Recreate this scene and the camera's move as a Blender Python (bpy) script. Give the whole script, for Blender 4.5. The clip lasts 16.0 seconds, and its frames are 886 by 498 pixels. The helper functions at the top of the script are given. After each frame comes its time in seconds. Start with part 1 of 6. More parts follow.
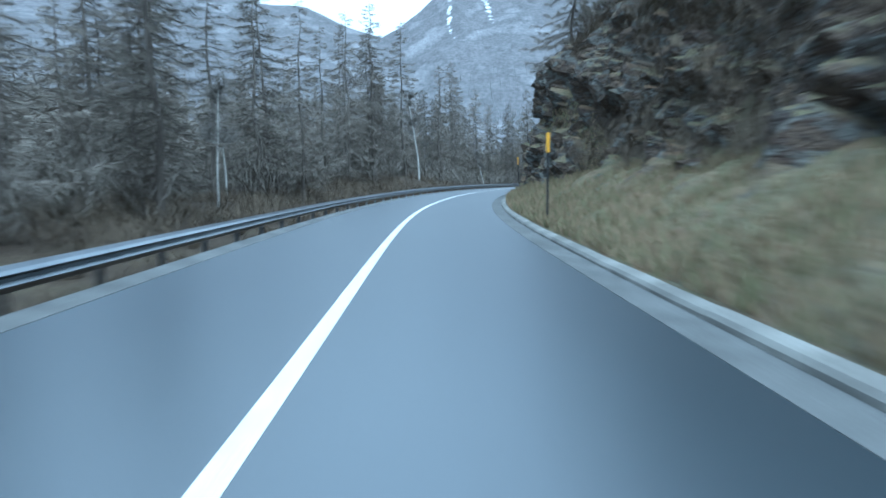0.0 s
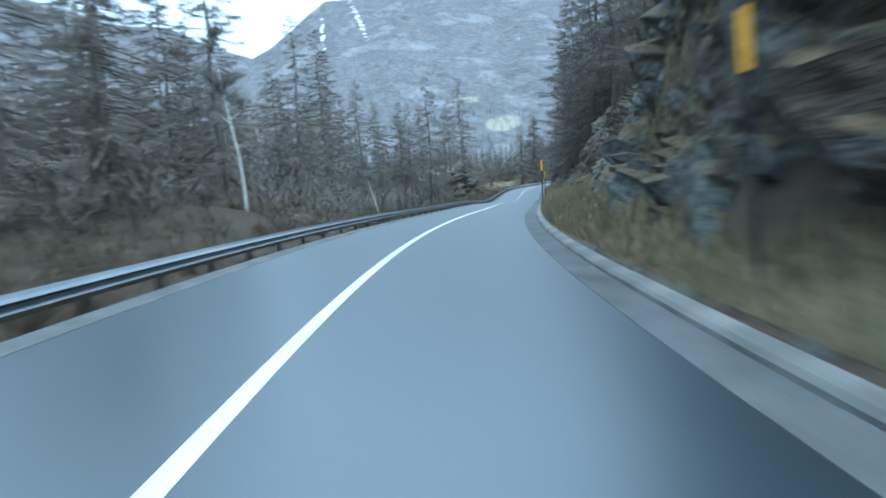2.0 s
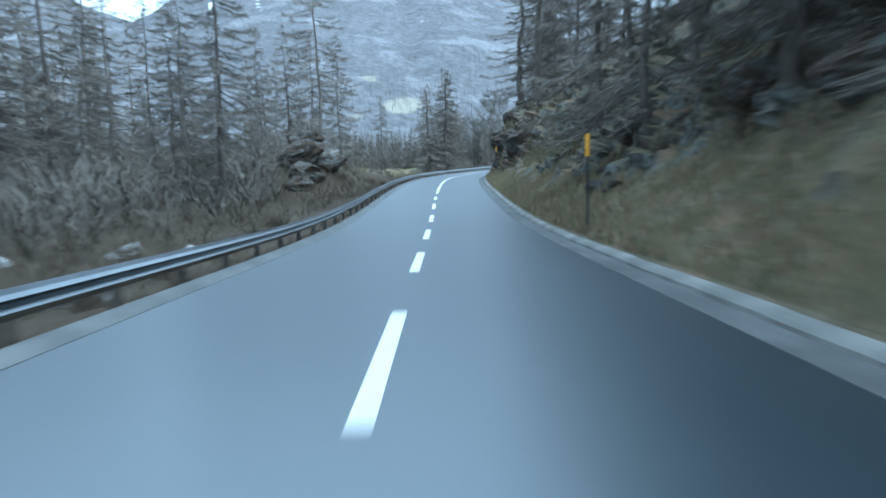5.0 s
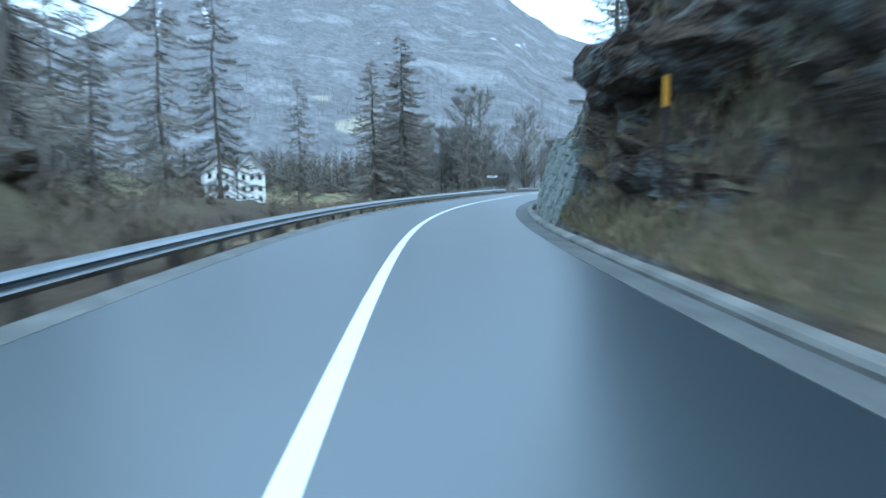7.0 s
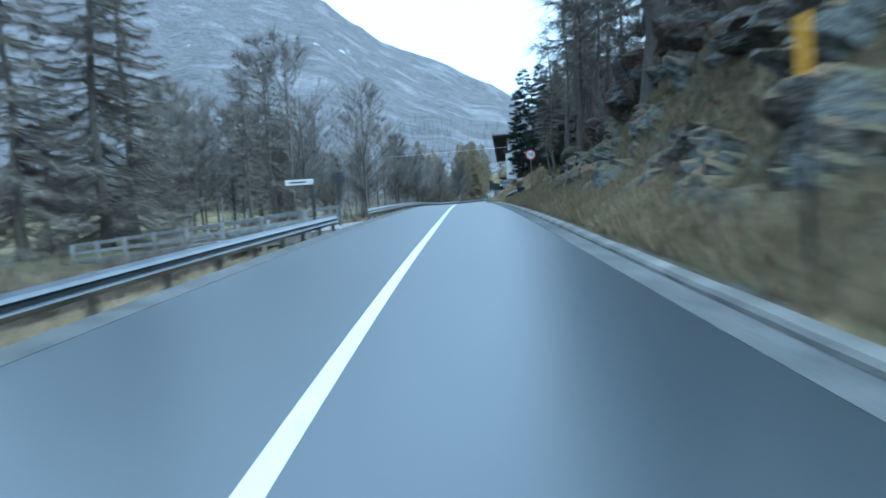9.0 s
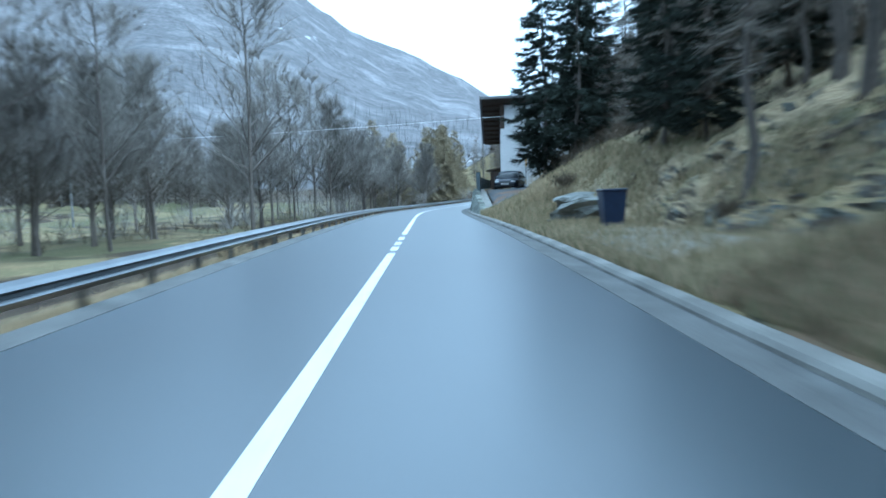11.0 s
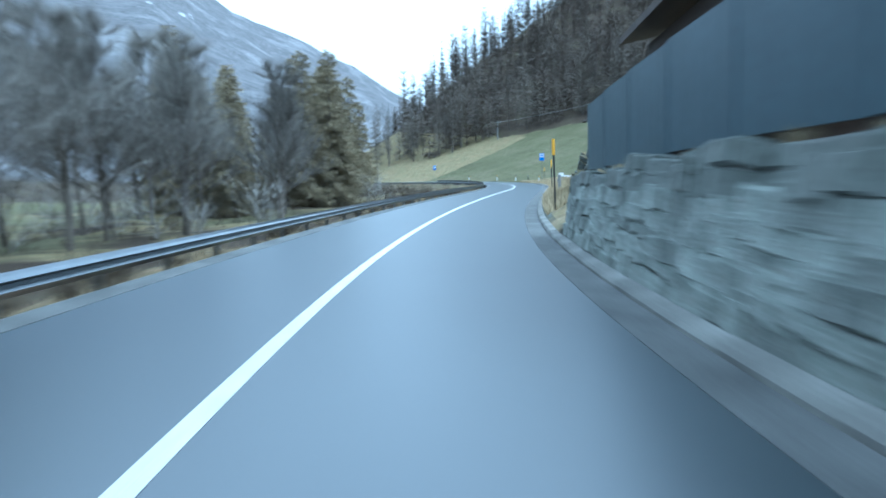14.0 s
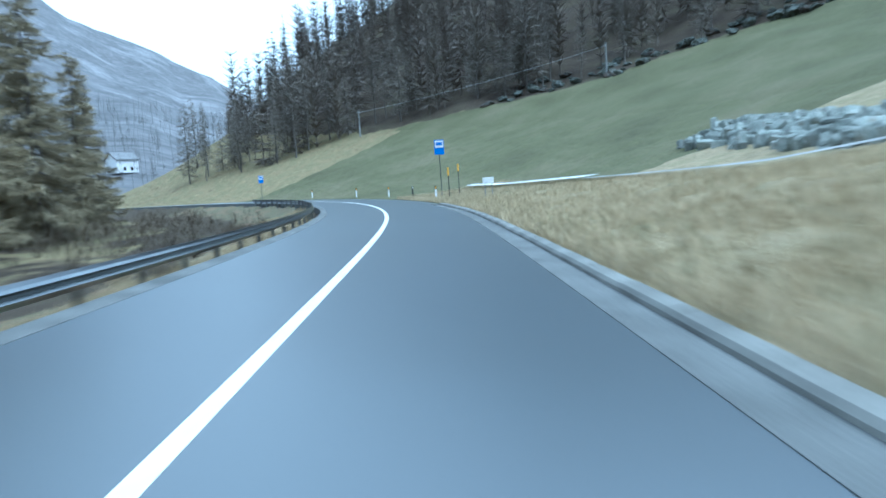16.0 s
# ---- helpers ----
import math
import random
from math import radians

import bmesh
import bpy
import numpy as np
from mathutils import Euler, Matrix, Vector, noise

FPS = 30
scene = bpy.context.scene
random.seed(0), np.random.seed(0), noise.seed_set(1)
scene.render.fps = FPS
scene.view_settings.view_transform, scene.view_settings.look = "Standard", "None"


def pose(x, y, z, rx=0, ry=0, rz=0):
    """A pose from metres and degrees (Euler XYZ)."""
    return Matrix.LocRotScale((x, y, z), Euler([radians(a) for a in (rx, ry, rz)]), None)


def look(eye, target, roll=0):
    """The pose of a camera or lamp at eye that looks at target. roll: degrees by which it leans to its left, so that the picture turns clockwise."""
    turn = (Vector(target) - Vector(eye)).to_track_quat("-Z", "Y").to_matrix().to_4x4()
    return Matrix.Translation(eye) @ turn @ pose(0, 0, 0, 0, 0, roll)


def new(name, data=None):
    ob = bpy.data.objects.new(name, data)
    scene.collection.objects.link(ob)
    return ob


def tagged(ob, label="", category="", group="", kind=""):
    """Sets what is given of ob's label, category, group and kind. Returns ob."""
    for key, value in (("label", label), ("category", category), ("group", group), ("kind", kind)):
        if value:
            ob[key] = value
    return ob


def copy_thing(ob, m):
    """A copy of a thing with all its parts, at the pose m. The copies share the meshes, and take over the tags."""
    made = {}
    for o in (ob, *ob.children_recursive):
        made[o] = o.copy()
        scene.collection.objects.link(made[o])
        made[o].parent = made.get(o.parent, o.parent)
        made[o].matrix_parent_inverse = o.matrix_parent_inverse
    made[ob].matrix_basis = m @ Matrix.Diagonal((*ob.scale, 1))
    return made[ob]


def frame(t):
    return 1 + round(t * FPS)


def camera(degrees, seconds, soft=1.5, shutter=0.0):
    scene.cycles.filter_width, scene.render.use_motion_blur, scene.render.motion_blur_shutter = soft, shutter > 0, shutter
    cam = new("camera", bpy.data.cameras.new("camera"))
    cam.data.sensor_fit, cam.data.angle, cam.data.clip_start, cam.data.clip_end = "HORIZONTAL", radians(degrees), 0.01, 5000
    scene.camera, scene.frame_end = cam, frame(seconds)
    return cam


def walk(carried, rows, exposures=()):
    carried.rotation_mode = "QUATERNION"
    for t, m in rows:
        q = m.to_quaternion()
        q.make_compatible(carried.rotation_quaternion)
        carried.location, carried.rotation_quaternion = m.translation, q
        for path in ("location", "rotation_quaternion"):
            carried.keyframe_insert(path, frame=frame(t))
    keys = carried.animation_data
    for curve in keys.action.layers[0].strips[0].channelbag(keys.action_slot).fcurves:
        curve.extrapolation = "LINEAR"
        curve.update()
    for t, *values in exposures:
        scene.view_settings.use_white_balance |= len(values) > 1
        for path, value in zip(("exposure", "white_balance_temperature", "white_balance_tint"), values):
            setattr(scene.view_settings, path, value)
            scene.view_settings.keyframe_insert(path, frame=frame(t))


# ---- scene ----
# ---- camera: seconds, place, yaw, pitch, roll ----
PATH = [
    (0.0, 0.92, -0.01, 1.22, -0.59, -6.30, -0.91),
    (0.5, 0.92, 9.72, 1.17, -0.74, -5.86, -1.64),
    (1.0, 1.12, 19.36, 1.14, -3.21, -5.58, -2.42),
    (1.5, 1.83, 28.76, 1.13, -6.44, -5.25, -2.60),
    (2.0, 2.97, 38.02, 1.16, -10.22, -5.12, -4.21),
    (2.5, 4.79, 47.54, 1.20, -13.67, -4.74, -4.06),
    (3.0, 7.24, 57.03, 1.19, -16.61, -5.03, -2.45),
    (3.5, 10.15, 66.60, 1.13, -18.30, -5.45, -1.70),
    (4.0, 13.19, 75.97, 1.05, -18.52, -5.51, -2.92),
    (4.5, 16.51, 85.79, 0.97, -18.63, -5.76, -2.30),
    (5.0, 19.94, 95.90, 0.83, -19.22, -6.59, -1.57),
    (5.5, 23.50, 106.31, 0.56, -19.85, -7.03, -0.94),
    (6.0, 27.18, 116.94, 0.45, -20.19, -5.23, -0.67),
    (6.5, 31.05, 127.80, 0.74, -21.20, -4.09, -0.74),
    (7.0, 35.21, 138.37, 1.11, -23.05, -4.51, -1.18),
    (7.5, 39.68, 148.40, 1.40, -26.14, -5.05, -0.92),
    (8.0, 44.27, 157.76, 1.64, -29.79, -4.56, -3.29),
    (8.5, 49.31, 166.33, 1.87, -33.87, -4.27, -2.92),
    (9.0, 54.66, 174.08, 2.09, -37.44, -4.27, -3.29),
    (9.5, 60.45, 181.25, 2.32, -39.41, -4.48, -1.77),
    (10.0, 66.38, 188.34, 2.52, -40.07, -4.58, -1.26),
    (10.5, 72.39, 195.52, 2.67, -40.25, -4.70, -1.26),
    (11.0, 78.55, 202.93, 2.78, -40.38, -4.83, -1.74),
    (11.5, 84.96, 210.69, 2.84, -40.23, -5.42, -2.51),
    (12.0, 91.58, 218.82, 2.85, -40.03, -5.91, -2.02),
    (12.5, 98.20, 227.02, 2.79, -40.56, -6.21, -1.02),
    (13.0, 105.11, 235.14, 2.70, -42.71, -6.29, -0.94),
    (13.5, 112.39, 242.88, 2.61, -45.59, -6.31, -2.06),
    (14.0, 120.14, 250.28, 2.52, -49.53, -5.73, -1.82),
    (14.5, 128.51, 257.24, 2.51, -54.10, -5.29, -1.59),
    (15.0, 137.80, 263.77, 2.60, -57.99, -4.86, -2.47),
    (15.5, 147.78, 269.84, 2.76, -60.25, -4.77, -3.22),
    (16.0, 157.91, 275.70, 2.87, -60.32, -5.25, -3.92),
]
cam = camera(68.0, 16.0, soft=1.7, shutter=0.5)
walk(cam, [(t, pose(x, y, z, 90 + p, 0, w) @ pose(0, 0, 0, 0, 0, r)) for t, x, y, z, w, p, r in PATH],
     exposures=[(0.0, 1.6, 4420.0, -7.0), (1.5, 1.63, 4540.0, -7.0), (4.0, 1.7, 4530.0, -7.0), (6.5, 1.62, 4430.0, -7.0), (8.2, 1.42, 4350.0, -7.0), (9.2, 1.42, 4350.0, -7.0), (11.5, 1.75, 4350.0, -7.0), (13.0, 1.75, 4350.0, -7.0), (16.0, 1.6, 4350.0, -7.0)])

# ---- world and sun: bright overcast winter day in a shaded valley ----
world = bpy.data.worlds.new("sky")
scene.world = world
world.use_nodes = True
wn = world.node_tree.nodes
sky = wn.new("ShaderNodeTexSky")
sky.sky_type, sky.sun_disc = "NISHITA", False
sky.sun_elevation, sky.sun_rotation = radians(54), radians(166)
sky.air_density, sky.dust_density, sky.ozone_density = 1.2, 5.0, 1.5
wn["Background"].inputs["Strength"].default_value = 0.15
veil = wn.new("ShaderNodeMix")  # thin even cloud in front of the blue
veil.data_type = "RGBA"
veil.inputs["Factor"].default_value = 0.93
veil.inputs["B"].default_value = (3.9, 3.9, 3.9, 1)
world.node_tree.links.new(sky.outputs[0], veil.inputs["A"])
world.node_tree.links.new(veil.outputs["Result"], wn["Background"].inputs["Color"])
sun = new("sun", bpy.data.lights.new("sun", "SUN"))
sun.data.energy, sun.data.angle, sun.data.color = 0.9, radians(40), (1.0, 0.96, 0.9)
sun.matrix_world = look((8, -32, 46), (0, 0, 0))
# ---- plan of the road: curvature (1/km, left positive) every 10 m and grade (%) every 30 m from s = -20 m ----
BEND = np.array([10.39, 6.45, 2.31, -2.30, -5.24, -7.54, -7.81, -6.50, -4.98, -1.54, 0.71, 0.49, -0.45, -0.10, 0.05, -0.93, -1.53, -3.96, -8.15, -10.60, -8.80, -2.03, 0.34, 0.35, -0.18, 0.34, 0.60, 0.44, -3.08, -4.95, -6.81, -9.10, -6.62, -4.50, -1.15, 0.22, 0.60, 4.33, 9.60, 12.57, 12.48, 10.74, 8.47, 6.24, 4.27, 2.65, 1.42, 0.54, -0.04, -0.39, -0.55]) / 1000
GRADE = np.array([-0.59, -0.52, 0.54, -0.94, -0.50, 3.63, 2.13, 2.55, 1.01, -0.70, -0.95, 1.43, 0.59, 2.02, 1.43, 0.89, 0.55, 0.35]) / 100
S_LO, S_HI = -20.0, 480.0
SG = np.arange(S_LO, S_HI + 0.5, 1.0)
_head = np.concatenate([[0], np.cumsum(np.interp(SG, S_LO + 10 * np.arange(len(BEND)), BEND)[:-1])])
_head -= _head[20]
_grade = np.interp(SG, S_LO + 30 * np.arange(len(GRADE)), GRADE) - 0.033 * np.exp(-((SG - 110) / 12) ** 2)  # the road drops into a short dip
RX, RY, RZ = (np.concatenate([[0], np.cumsum(v[:-1])]) for v in (-np.sin(_head), np.cos(_head), _grade))
RX, RY, RZ = RX - RX[20], RY - RY[20], RZ - RZ[20]


def road_np(s, u):
    """World x, y, road height and heading at s along and u to the right of the centre line, for arrays."""
    s = np.asarray(s, float)
    out = np.clip(s, S_LO, S_HI)
    th = np.interp(out, SG, _head)
    x, y, z = (np.interp(out, SG, a) for a in (RX, RY, RZ))
    x, y = x - np.sin(th) * (s - out), y + np.cos(th) * (s - out)
    return x + u * np.cos(th), y + u * np.sin(th), z, th


def on_road(s, u, dz=0.0):
    x, y, z, _ = road_np(s, u)
    return Vector((float(x), float(y), float(z) + dz))


def heading(s):
    return float(road_np(s, 0)[3])


def locate(x, y):
    """The nearest (s, u) for arrays of world places."""
    x, y = np.ravel(x), np.ravel(y)
    s, u = np.empty(len(x)), np.empty(len(x))
    ax, ay, ah, asg = RX[::2], RY[::2], _head[::2], SG[::2]
    for i in range(0, len(x), 20000):
        j = slice(i, i + 20000)
        k = ((x[j, None] - ax) ** 2 + (y[j, None] - ay) ** 2).argmin(1)
        ex, ey, th = x[j] - ax[k], y[j] - ay[k], ah[k]
        s[j] = asg[k] - np.sin(th) * ex + np.cos(th) * ey
        u[j] = np.cos(th) * ex + np.sin(th) * ey
    return s, u


def fbm(x, y, z=0.0, octaves=4):
    """Smooth repeatable noise for arrays, about -1 to 1."""
    out, amp, rng = np.zeros(np.broadcast(x, y, z).shape), 0.5, np.random.RandomState(7)
    for o in range(octaves):
        f = 2.0 ** o
        for _ in range(4):
            d = rng.normal(size=3)
            d *= f / np.linalg.norm(d)
            e = rng.normal(size=3) * 0.7 * f
            p = rng.uniform(0, 6.28, 2)
            out = out + amp * 0.5 * np.sin(d[0] * x + d[1] * y + d[2] * z + p[0] + 1.7 * np.sin(e[0] * x + e[1] * y + e[2] * z + p[1]))
        amp *= 0.55
    return out


# ---- ground heights: sections across the slope on the uphill side ----
# s; foot of the rock (u, z); its top (u, z); shelf (u, z); then heights at u = 30, 60 and 160; rockiness
SECTIONS = np.array([
    (-40, 7.0, 1.7, 10.0, 7.0, 16, 10, 18, 38, 95, 0.8),
    (22, 7.0, 1.6, 9.5, 7.0, 15, 11, 20, 40, 95, 0.9),
    (34, 5.0, 0.9, 7.0, 7.0, 13, 12, 21, 40, 95, 1.0),
    (42, 4.5, 0.7, 5.5, 6.5, 11, 12, 21, 40, 95, 1.0),
    (50, 4.7, 0.8, 6.1, 7.0, 12, 11, 21, 40, 95, 1.0),
    (57, 5.6, 1.1, 7.6, 6.5, 13, 10, 19, 38, 92, 0.9),
    (68, 7.0, 1.7, 9.0, 5.0, 14, 9, 18, 36, 90, 0.8),
    (86, 7.0, 1.9, 8.3, 5.5, 14, 9, 18, 36, 88, 1.0),
    (100, 6.5, 2.0, 9.0, 4.5, 16, 9, 17, 36, 86, 0.7),
    (125, 6.0, 1.6, 9.0, 4.5, 16, 10, 18, 36, 85, 0.7),
    (142, 5.6, 1.3, 7.5, 5.0, 14, 9, 18, 35, 85, 0.9),
    (150, 4.8, 0.9, 6.2, 4.6, 13, 9, 18, 35, 82, 1.0),
    (158, 4.3, 0.7, 5.4, 5.4, 12, 9, 17, 33, 80, 1.0),
    (162, 4.4, 2.0, 6.0, 4.6, 12, 8, 16, 32, 80, 0.7),
    (175, 4.6, 2.1, 7.5, 3.6, 14, 8, 15, 30, 76, 0.3),
    (187, 4.7, 0.9, 8.0, 3.6, 14, 7.5, 14, 28, 74, 0.4),
    (197, 5.5, 1.1, 8.4, 4.8, 15, 8, 14, 27, 72, 0.8),
    (206, 5.4, 1.4, 7.6, 4.6, 14, 7.8, 13.5, 26, 71, 0.8),
    (212, 6.0, 1.3, 8.8, 4.8, 15, 7.5, 13, 26, 70, 0.8),
    (228, 6.4, 1.4, 9.0, 3.4, 14, 6, 11, 25, 68, 0.6),
    (232, 6.8, 0.16, 8.8, 2.4, 14, 5.5, 11, 24, 66, 0.3),
    (239, 6.4, 0.12, 8.4, 2.1, 14, 5.5, 11, 24, 66, 0.3),
    (243, 6.0, 0.25, 8.6, 2.4, 14, 5.2, 11, 24, 66, 0.15),
    (247, 5.8, 0.8, 8.6, 2.8, 14, 5.3, 11, 24, 66, 0.15),
    (250, 5.6, 1.2, 8.4, 3.0, 14, 5.4, 11, 24, 66, 0.1),
    (255, 5.6, 1.2, 8.5, 3.0, 16, 5.2, 10, 24, 65, 0.1),
    (258, 6.0, 0.7, 8.6, 1.9, 14, 5.2, 10, 24, 65, 0.0),
    (262, 5.0, 0.85, 9.0, 1.3, 13, 4.6, 9, 22, 62, 0.2),
    (270, 4.6, 1.3, 8.5, 1.5, 12.5, 5.0, 9, 22, 60, 0.4),
    (279.5, 4.6, 1.33, 8.5, 1.6, 12.5, 5.2, 9, 22, 60, 0.4),
    (281.5, 4.6, 1.35, 13.0, 1.6, 19, 4.5, 9, 22, 60, 0.0),
    (300, 4.6, 1.4, 12.0, 2.0, 18, 4.5, 9, 22, 60, 0.1),
    (303, 5.4, 1.0, 7.2, 3.2, 13, 6, 9, 21, 60, 0.7),
    (309, 5.0, 1.0, 7.0, 3.4, 13, 6, 9, 20, 58, 0.9),
    (318, 5.3, 0.9, 7.2, 3.6, 13, 6.5, 9, 20, 58, 1.0),
    (322, 5.3, 0.3, 8.0, 2.6, 15, 5.5, 9, 20, 57, 0.4),
    (326, 5.3, 0.12, 9.0, 1.9, 16, 5, 9, 19, 56, 0.0),
    (331, 5.4, 0.25, 9.5, 1.8, 17, 4.2, 8, 19, 56, 0.0),
    (336, 6.0, 0.6, 10.0, 1.6, 18, 3.4, 7, 18, 55, 0.0),
    (352, 6.0, 0.3, 12.0, 1.0, 22, 3.0, 5.5, 17, 55, 0.0),
    (375, 6.0, 0.1, 14.0, 0.8, 24, 4.0, 6.0, 17, 60, 0.0),
    (405, 5.0, 0.2, 10.0, 1.6, 24, 6.0, 8.0, 21, 75, 0.0),
    (440, 5.0, 0.3, 10.0, 2.2, 24, 8.0, 11.0, 26, 85, 0.0),
    (480, 5.0, 0.4, 10.0, 3.2, 20, 9.0, 15.0, 38, 100, 0.0),
    (500, 5.0, 0.4, 10.0, 2.4, 20, 6.0, 11.0, 28, 80, 0.0),
    (530, 5.0, 0.2, 10.0, 0.5, 20, 1.0, 1.5, 4, 12, 0.0),
    (700, 5.0, 0.2, 10.0, 0.5, 20, 1.0, 1.5, 4, 12, 0.0),
])


def section(s):
    return np.stack([np.interp(s, SECTIONS[:, 0], SECTIONS[:, i]) for i in range(1, 11)], -1)


def start_u(s):
    """Where the bank begins: at the kerb, or behind the retaining walls."""
    return np.interp(s, [160.2, 160.9, 186.0, 186.8, 257, 262, 299.4, 300.4], [3.37, 4.15, 4.15, 3.37, 3.37, 4.1, 4.1, 3.37])


def uphill(s, u):
    """Height above the road on the uphill side."""
    k = section(s)
    us = np.stack([start_u(s), k[..., 0], k[..., 2], k[..., 4], 0 * s + 30, 0 * s + 60, 0 * s + 160, 0 * s + 400], -1)
    zs = np.stack([0 * s + 0.06, k[..., 1], k[..., 3], k[..., 5], k[..., 6], k[..., 7], k[..., 8], k[..., 8] + 110], -1)
    out = zs[..., 0] * 1.0
    for i in range(7):
        t = np.clip((u - us[..., i]) / (us[..., i + 1] - us[..., i]), 0, 1)
        out = np.where(u > us[..., i], zs[..., i] + t * (zs[..., i + 1] - zs[..., i]), out)
    return out


def downhill(s, u):
    """Height above the road on the valley side (u negative)."""
    v = -u
    out = np.interp(v, [3.0, 3.6, 5.0, 9.0, 25.0, 60.0, 140.0, 400.0], [-0.02, -0.15, -0.7, -1.2, -1.3, -1.5, 2.0, 30.0])
    mound = lambda a, b, w, l, h: h * np.exp(-((s - a) / l) ** 2 - ((v - b) / w) ** 2)
    return out + mound(66, 13, 5, 14, 2.6) + mound(30, 16, 6, 25, 1.2) + mound(158, 13, 4.0, 6.5, 4.6) + mound(176, 17, 6, 12, 2.0)


SKY_AZ = [-180, -120, -60, -30, -16, -13, -6.5, -3, 0, 6, 15, 20, 27, 30, 32.5, 37, 41.5, 45, 50, 60, 90, 180]
SKY_EL = [14, 15, 17, 16.8, 15.2, 14.6, 12.2, 14.4, 16.8, 18.2, 18.0, 18.2, 17.2, 15.0, 13.7, 12.0, 9.8, 7.4, 5.0, 6.0, 10, 14]
HUB = (80.0, 160.0)


def ground_height(x, y):
    s, u = locate(x, y)
    x, y = np.ravel(x), np.ravel(y)
    base = road_np(s, 0)[2]
    rise = uphill(s, np.maximum(u, 3.5))
    sunk = np.interp(u, [3.0, 3.6, 26.0, 30.0], [0.3, 0.9, 0.9, 0.0])
    z = np.where(u >= 0, np.where(u < 3.5, -0.02, rise) - sunk, downhill(s, np.minimum(u, -3.0)) - np.interp(-u, [3.0, 3.4], [0.3, 0.0]))
    rough = np.interp(np.abs(u), [5, 14, 60, 200], [0.0, 0.25, 0.8, 3.0])
    z = base + z + rough * fbm(x * 0.23, y * 0.23)
    r = np.hypot(x - HUB[0], y - HUB[1])
    az = np.degrees(np.arctan2(x - HUB[0], y - HUB[1]))
    crest = 2400 * np.tan(np.radians(np.interp(az, SKY_AZ, SKY_EL)))
    k = np.clip((r - 220) / 2180, 0, 1.25)
    mount = crest * np.where(k < 1, k ** 1.35, 1 - 1.2 * (k - 1))
    ribs = np.abs(fbm(az * 0.22, r * 0.0006, 0.0, 3))  # ribs and gullies that run down the slope
    mount = mount + np.interp(r, [250, 900, 2400], [0, 9, 14]) * (fbm(x * 0.009, y * 0.009, octaves=4) - 0.25) + np.interp(r, [300, 900, 1700, 2400], [0, 16, 40, 6]) * (ribs - 0.3)
    far = np.clip((r - 220) / 250, 0, 1)
    near = z * (1 - np.clip((r - 350) / 300, 0, 1))
    return np.maximum(near, -3) * (1 - far) + np.maximum(near, mount) * far


def height_at(x, y):
    return float(ground_height(np.array([x]), np.array([y]))[0])


# ---- materials ----
def surface(name, colours, scale=3.0, rough=0.85, bump=0.3, fine=40.0, metal=0.0, spec=0.5, streak=(1, 1, 1), jitter=0.0, bump_depth=0.02):
    """Procedural surface: colours mixed by noise at two scales, with fine relief."""
    m = bpy.data.materials.new(name)
    m.use_nodes = True
    n, l = m.node_tree.nodes, m.node_tree.links
    b = n["Principled BSDF"]
    b.inputs["Roughness"].default_value, b.inputs["Metallic"].default_value = rough, metal
    b.inputs["Specular IOR Level"].default_value = spec
    co = n.new("ShaderNodeTexCoord")
    mp = n.new("ShaderNodeMapping")
    mp.inputs["Scale"].default_value = streak
    l.new(co.outputs["Object"], mp.inputs["Vector"])
    big, small = n.new("ShaderNodeTexNoise"), n.new("ShaderNodeTexNoise")
    big.inputs["Scale"].default_value, big.inputs["Detail"].default_value, big.inputs["Roughness"].default_value = scale, 6, 0.62
    small.inputs["Scale"].default_value, small.inputs["Detail"].default_value = fine, 3
    l.new(mp.outputs[0], big.inputs["Vector"])
    l.new(mp.outputs[0], small.inputs["Vector"])
    ramp = n.new("ShaderNodeValToRGB")
    e = ramp.color_ramp.elements
    e[0].position, e[1].position = 0.3, 0.7
    e[0].color, e[1].color = (*colours[0], 1), (*colours[-1], 1)
    for i, c in enumerate(colours[1:-1]):
        e.new(0.3 + 0.4 * (i + 1) / (len(colours) - 1)).color = (*c, 1)
    l.new(big.outputs["Fac"], ramp.inputs["Fac"])
    mix = n.new("ShaderNodeMix")
    mix.data_type, mix.blend_type = "RGBA", "MULTIPLY"
    mix.inputs["Factor"].default_value = 0.6
    grain = n.new("ShaderNodeMapRange")
    grain.inputs["From Min"].default_value, grain.inputs["From Max"].default_value = 0.3, 0.7
    grain.inputs["To Min"].default_value, grain.inputs["To Max"].default_value = 0.55, 1.35
    l.new(small.outputs["Fac"], grain.inputs["Value"])
    l.new(ramp.outputs[0], mix.inputs["A"])
    l.new(grain.outputs[0], mix.inputs["B"])
    colour = mix.outputs["Result"]
    if jitter:
        info, hsv, mr = n.new("ShaderNodeObjectInfo"), n.new("ShaderNodeHueSaturation"), n.new("ShaderNodeMapRange")
        mr.inputs["To Min"].default_value, mr.inputs["To Max"].default_value = 1 - jitter, 1 + jitter
        l.new(info.outputs["Random"], mr.inputs["Value"])
        l.new(mr.outputs[0], hsv.inputs["Value"])
        l.new(colour, hsv.inputs["Color"])
        colour = hsv.outputs[0]
    l.new(colour, b.inputs["Base Color"])
    if bump:
        bp = n.new("ShaderNodeBump")
        bp.inputs["Strength"].default_value, bp.inputs["Distance"].default_value = bump, bump_depth
        add = n.new("ShaderNodeMath")
        l.new(big.outputs["Fac"], add.inputs[0])
        l.new(small.outputs["Fac"], add.inputs[1])
        l.new(add.outputs[0], bp.inputs["Height"])
        l.new(bp.outputs[0], b.inputs["Normal"])
    return m


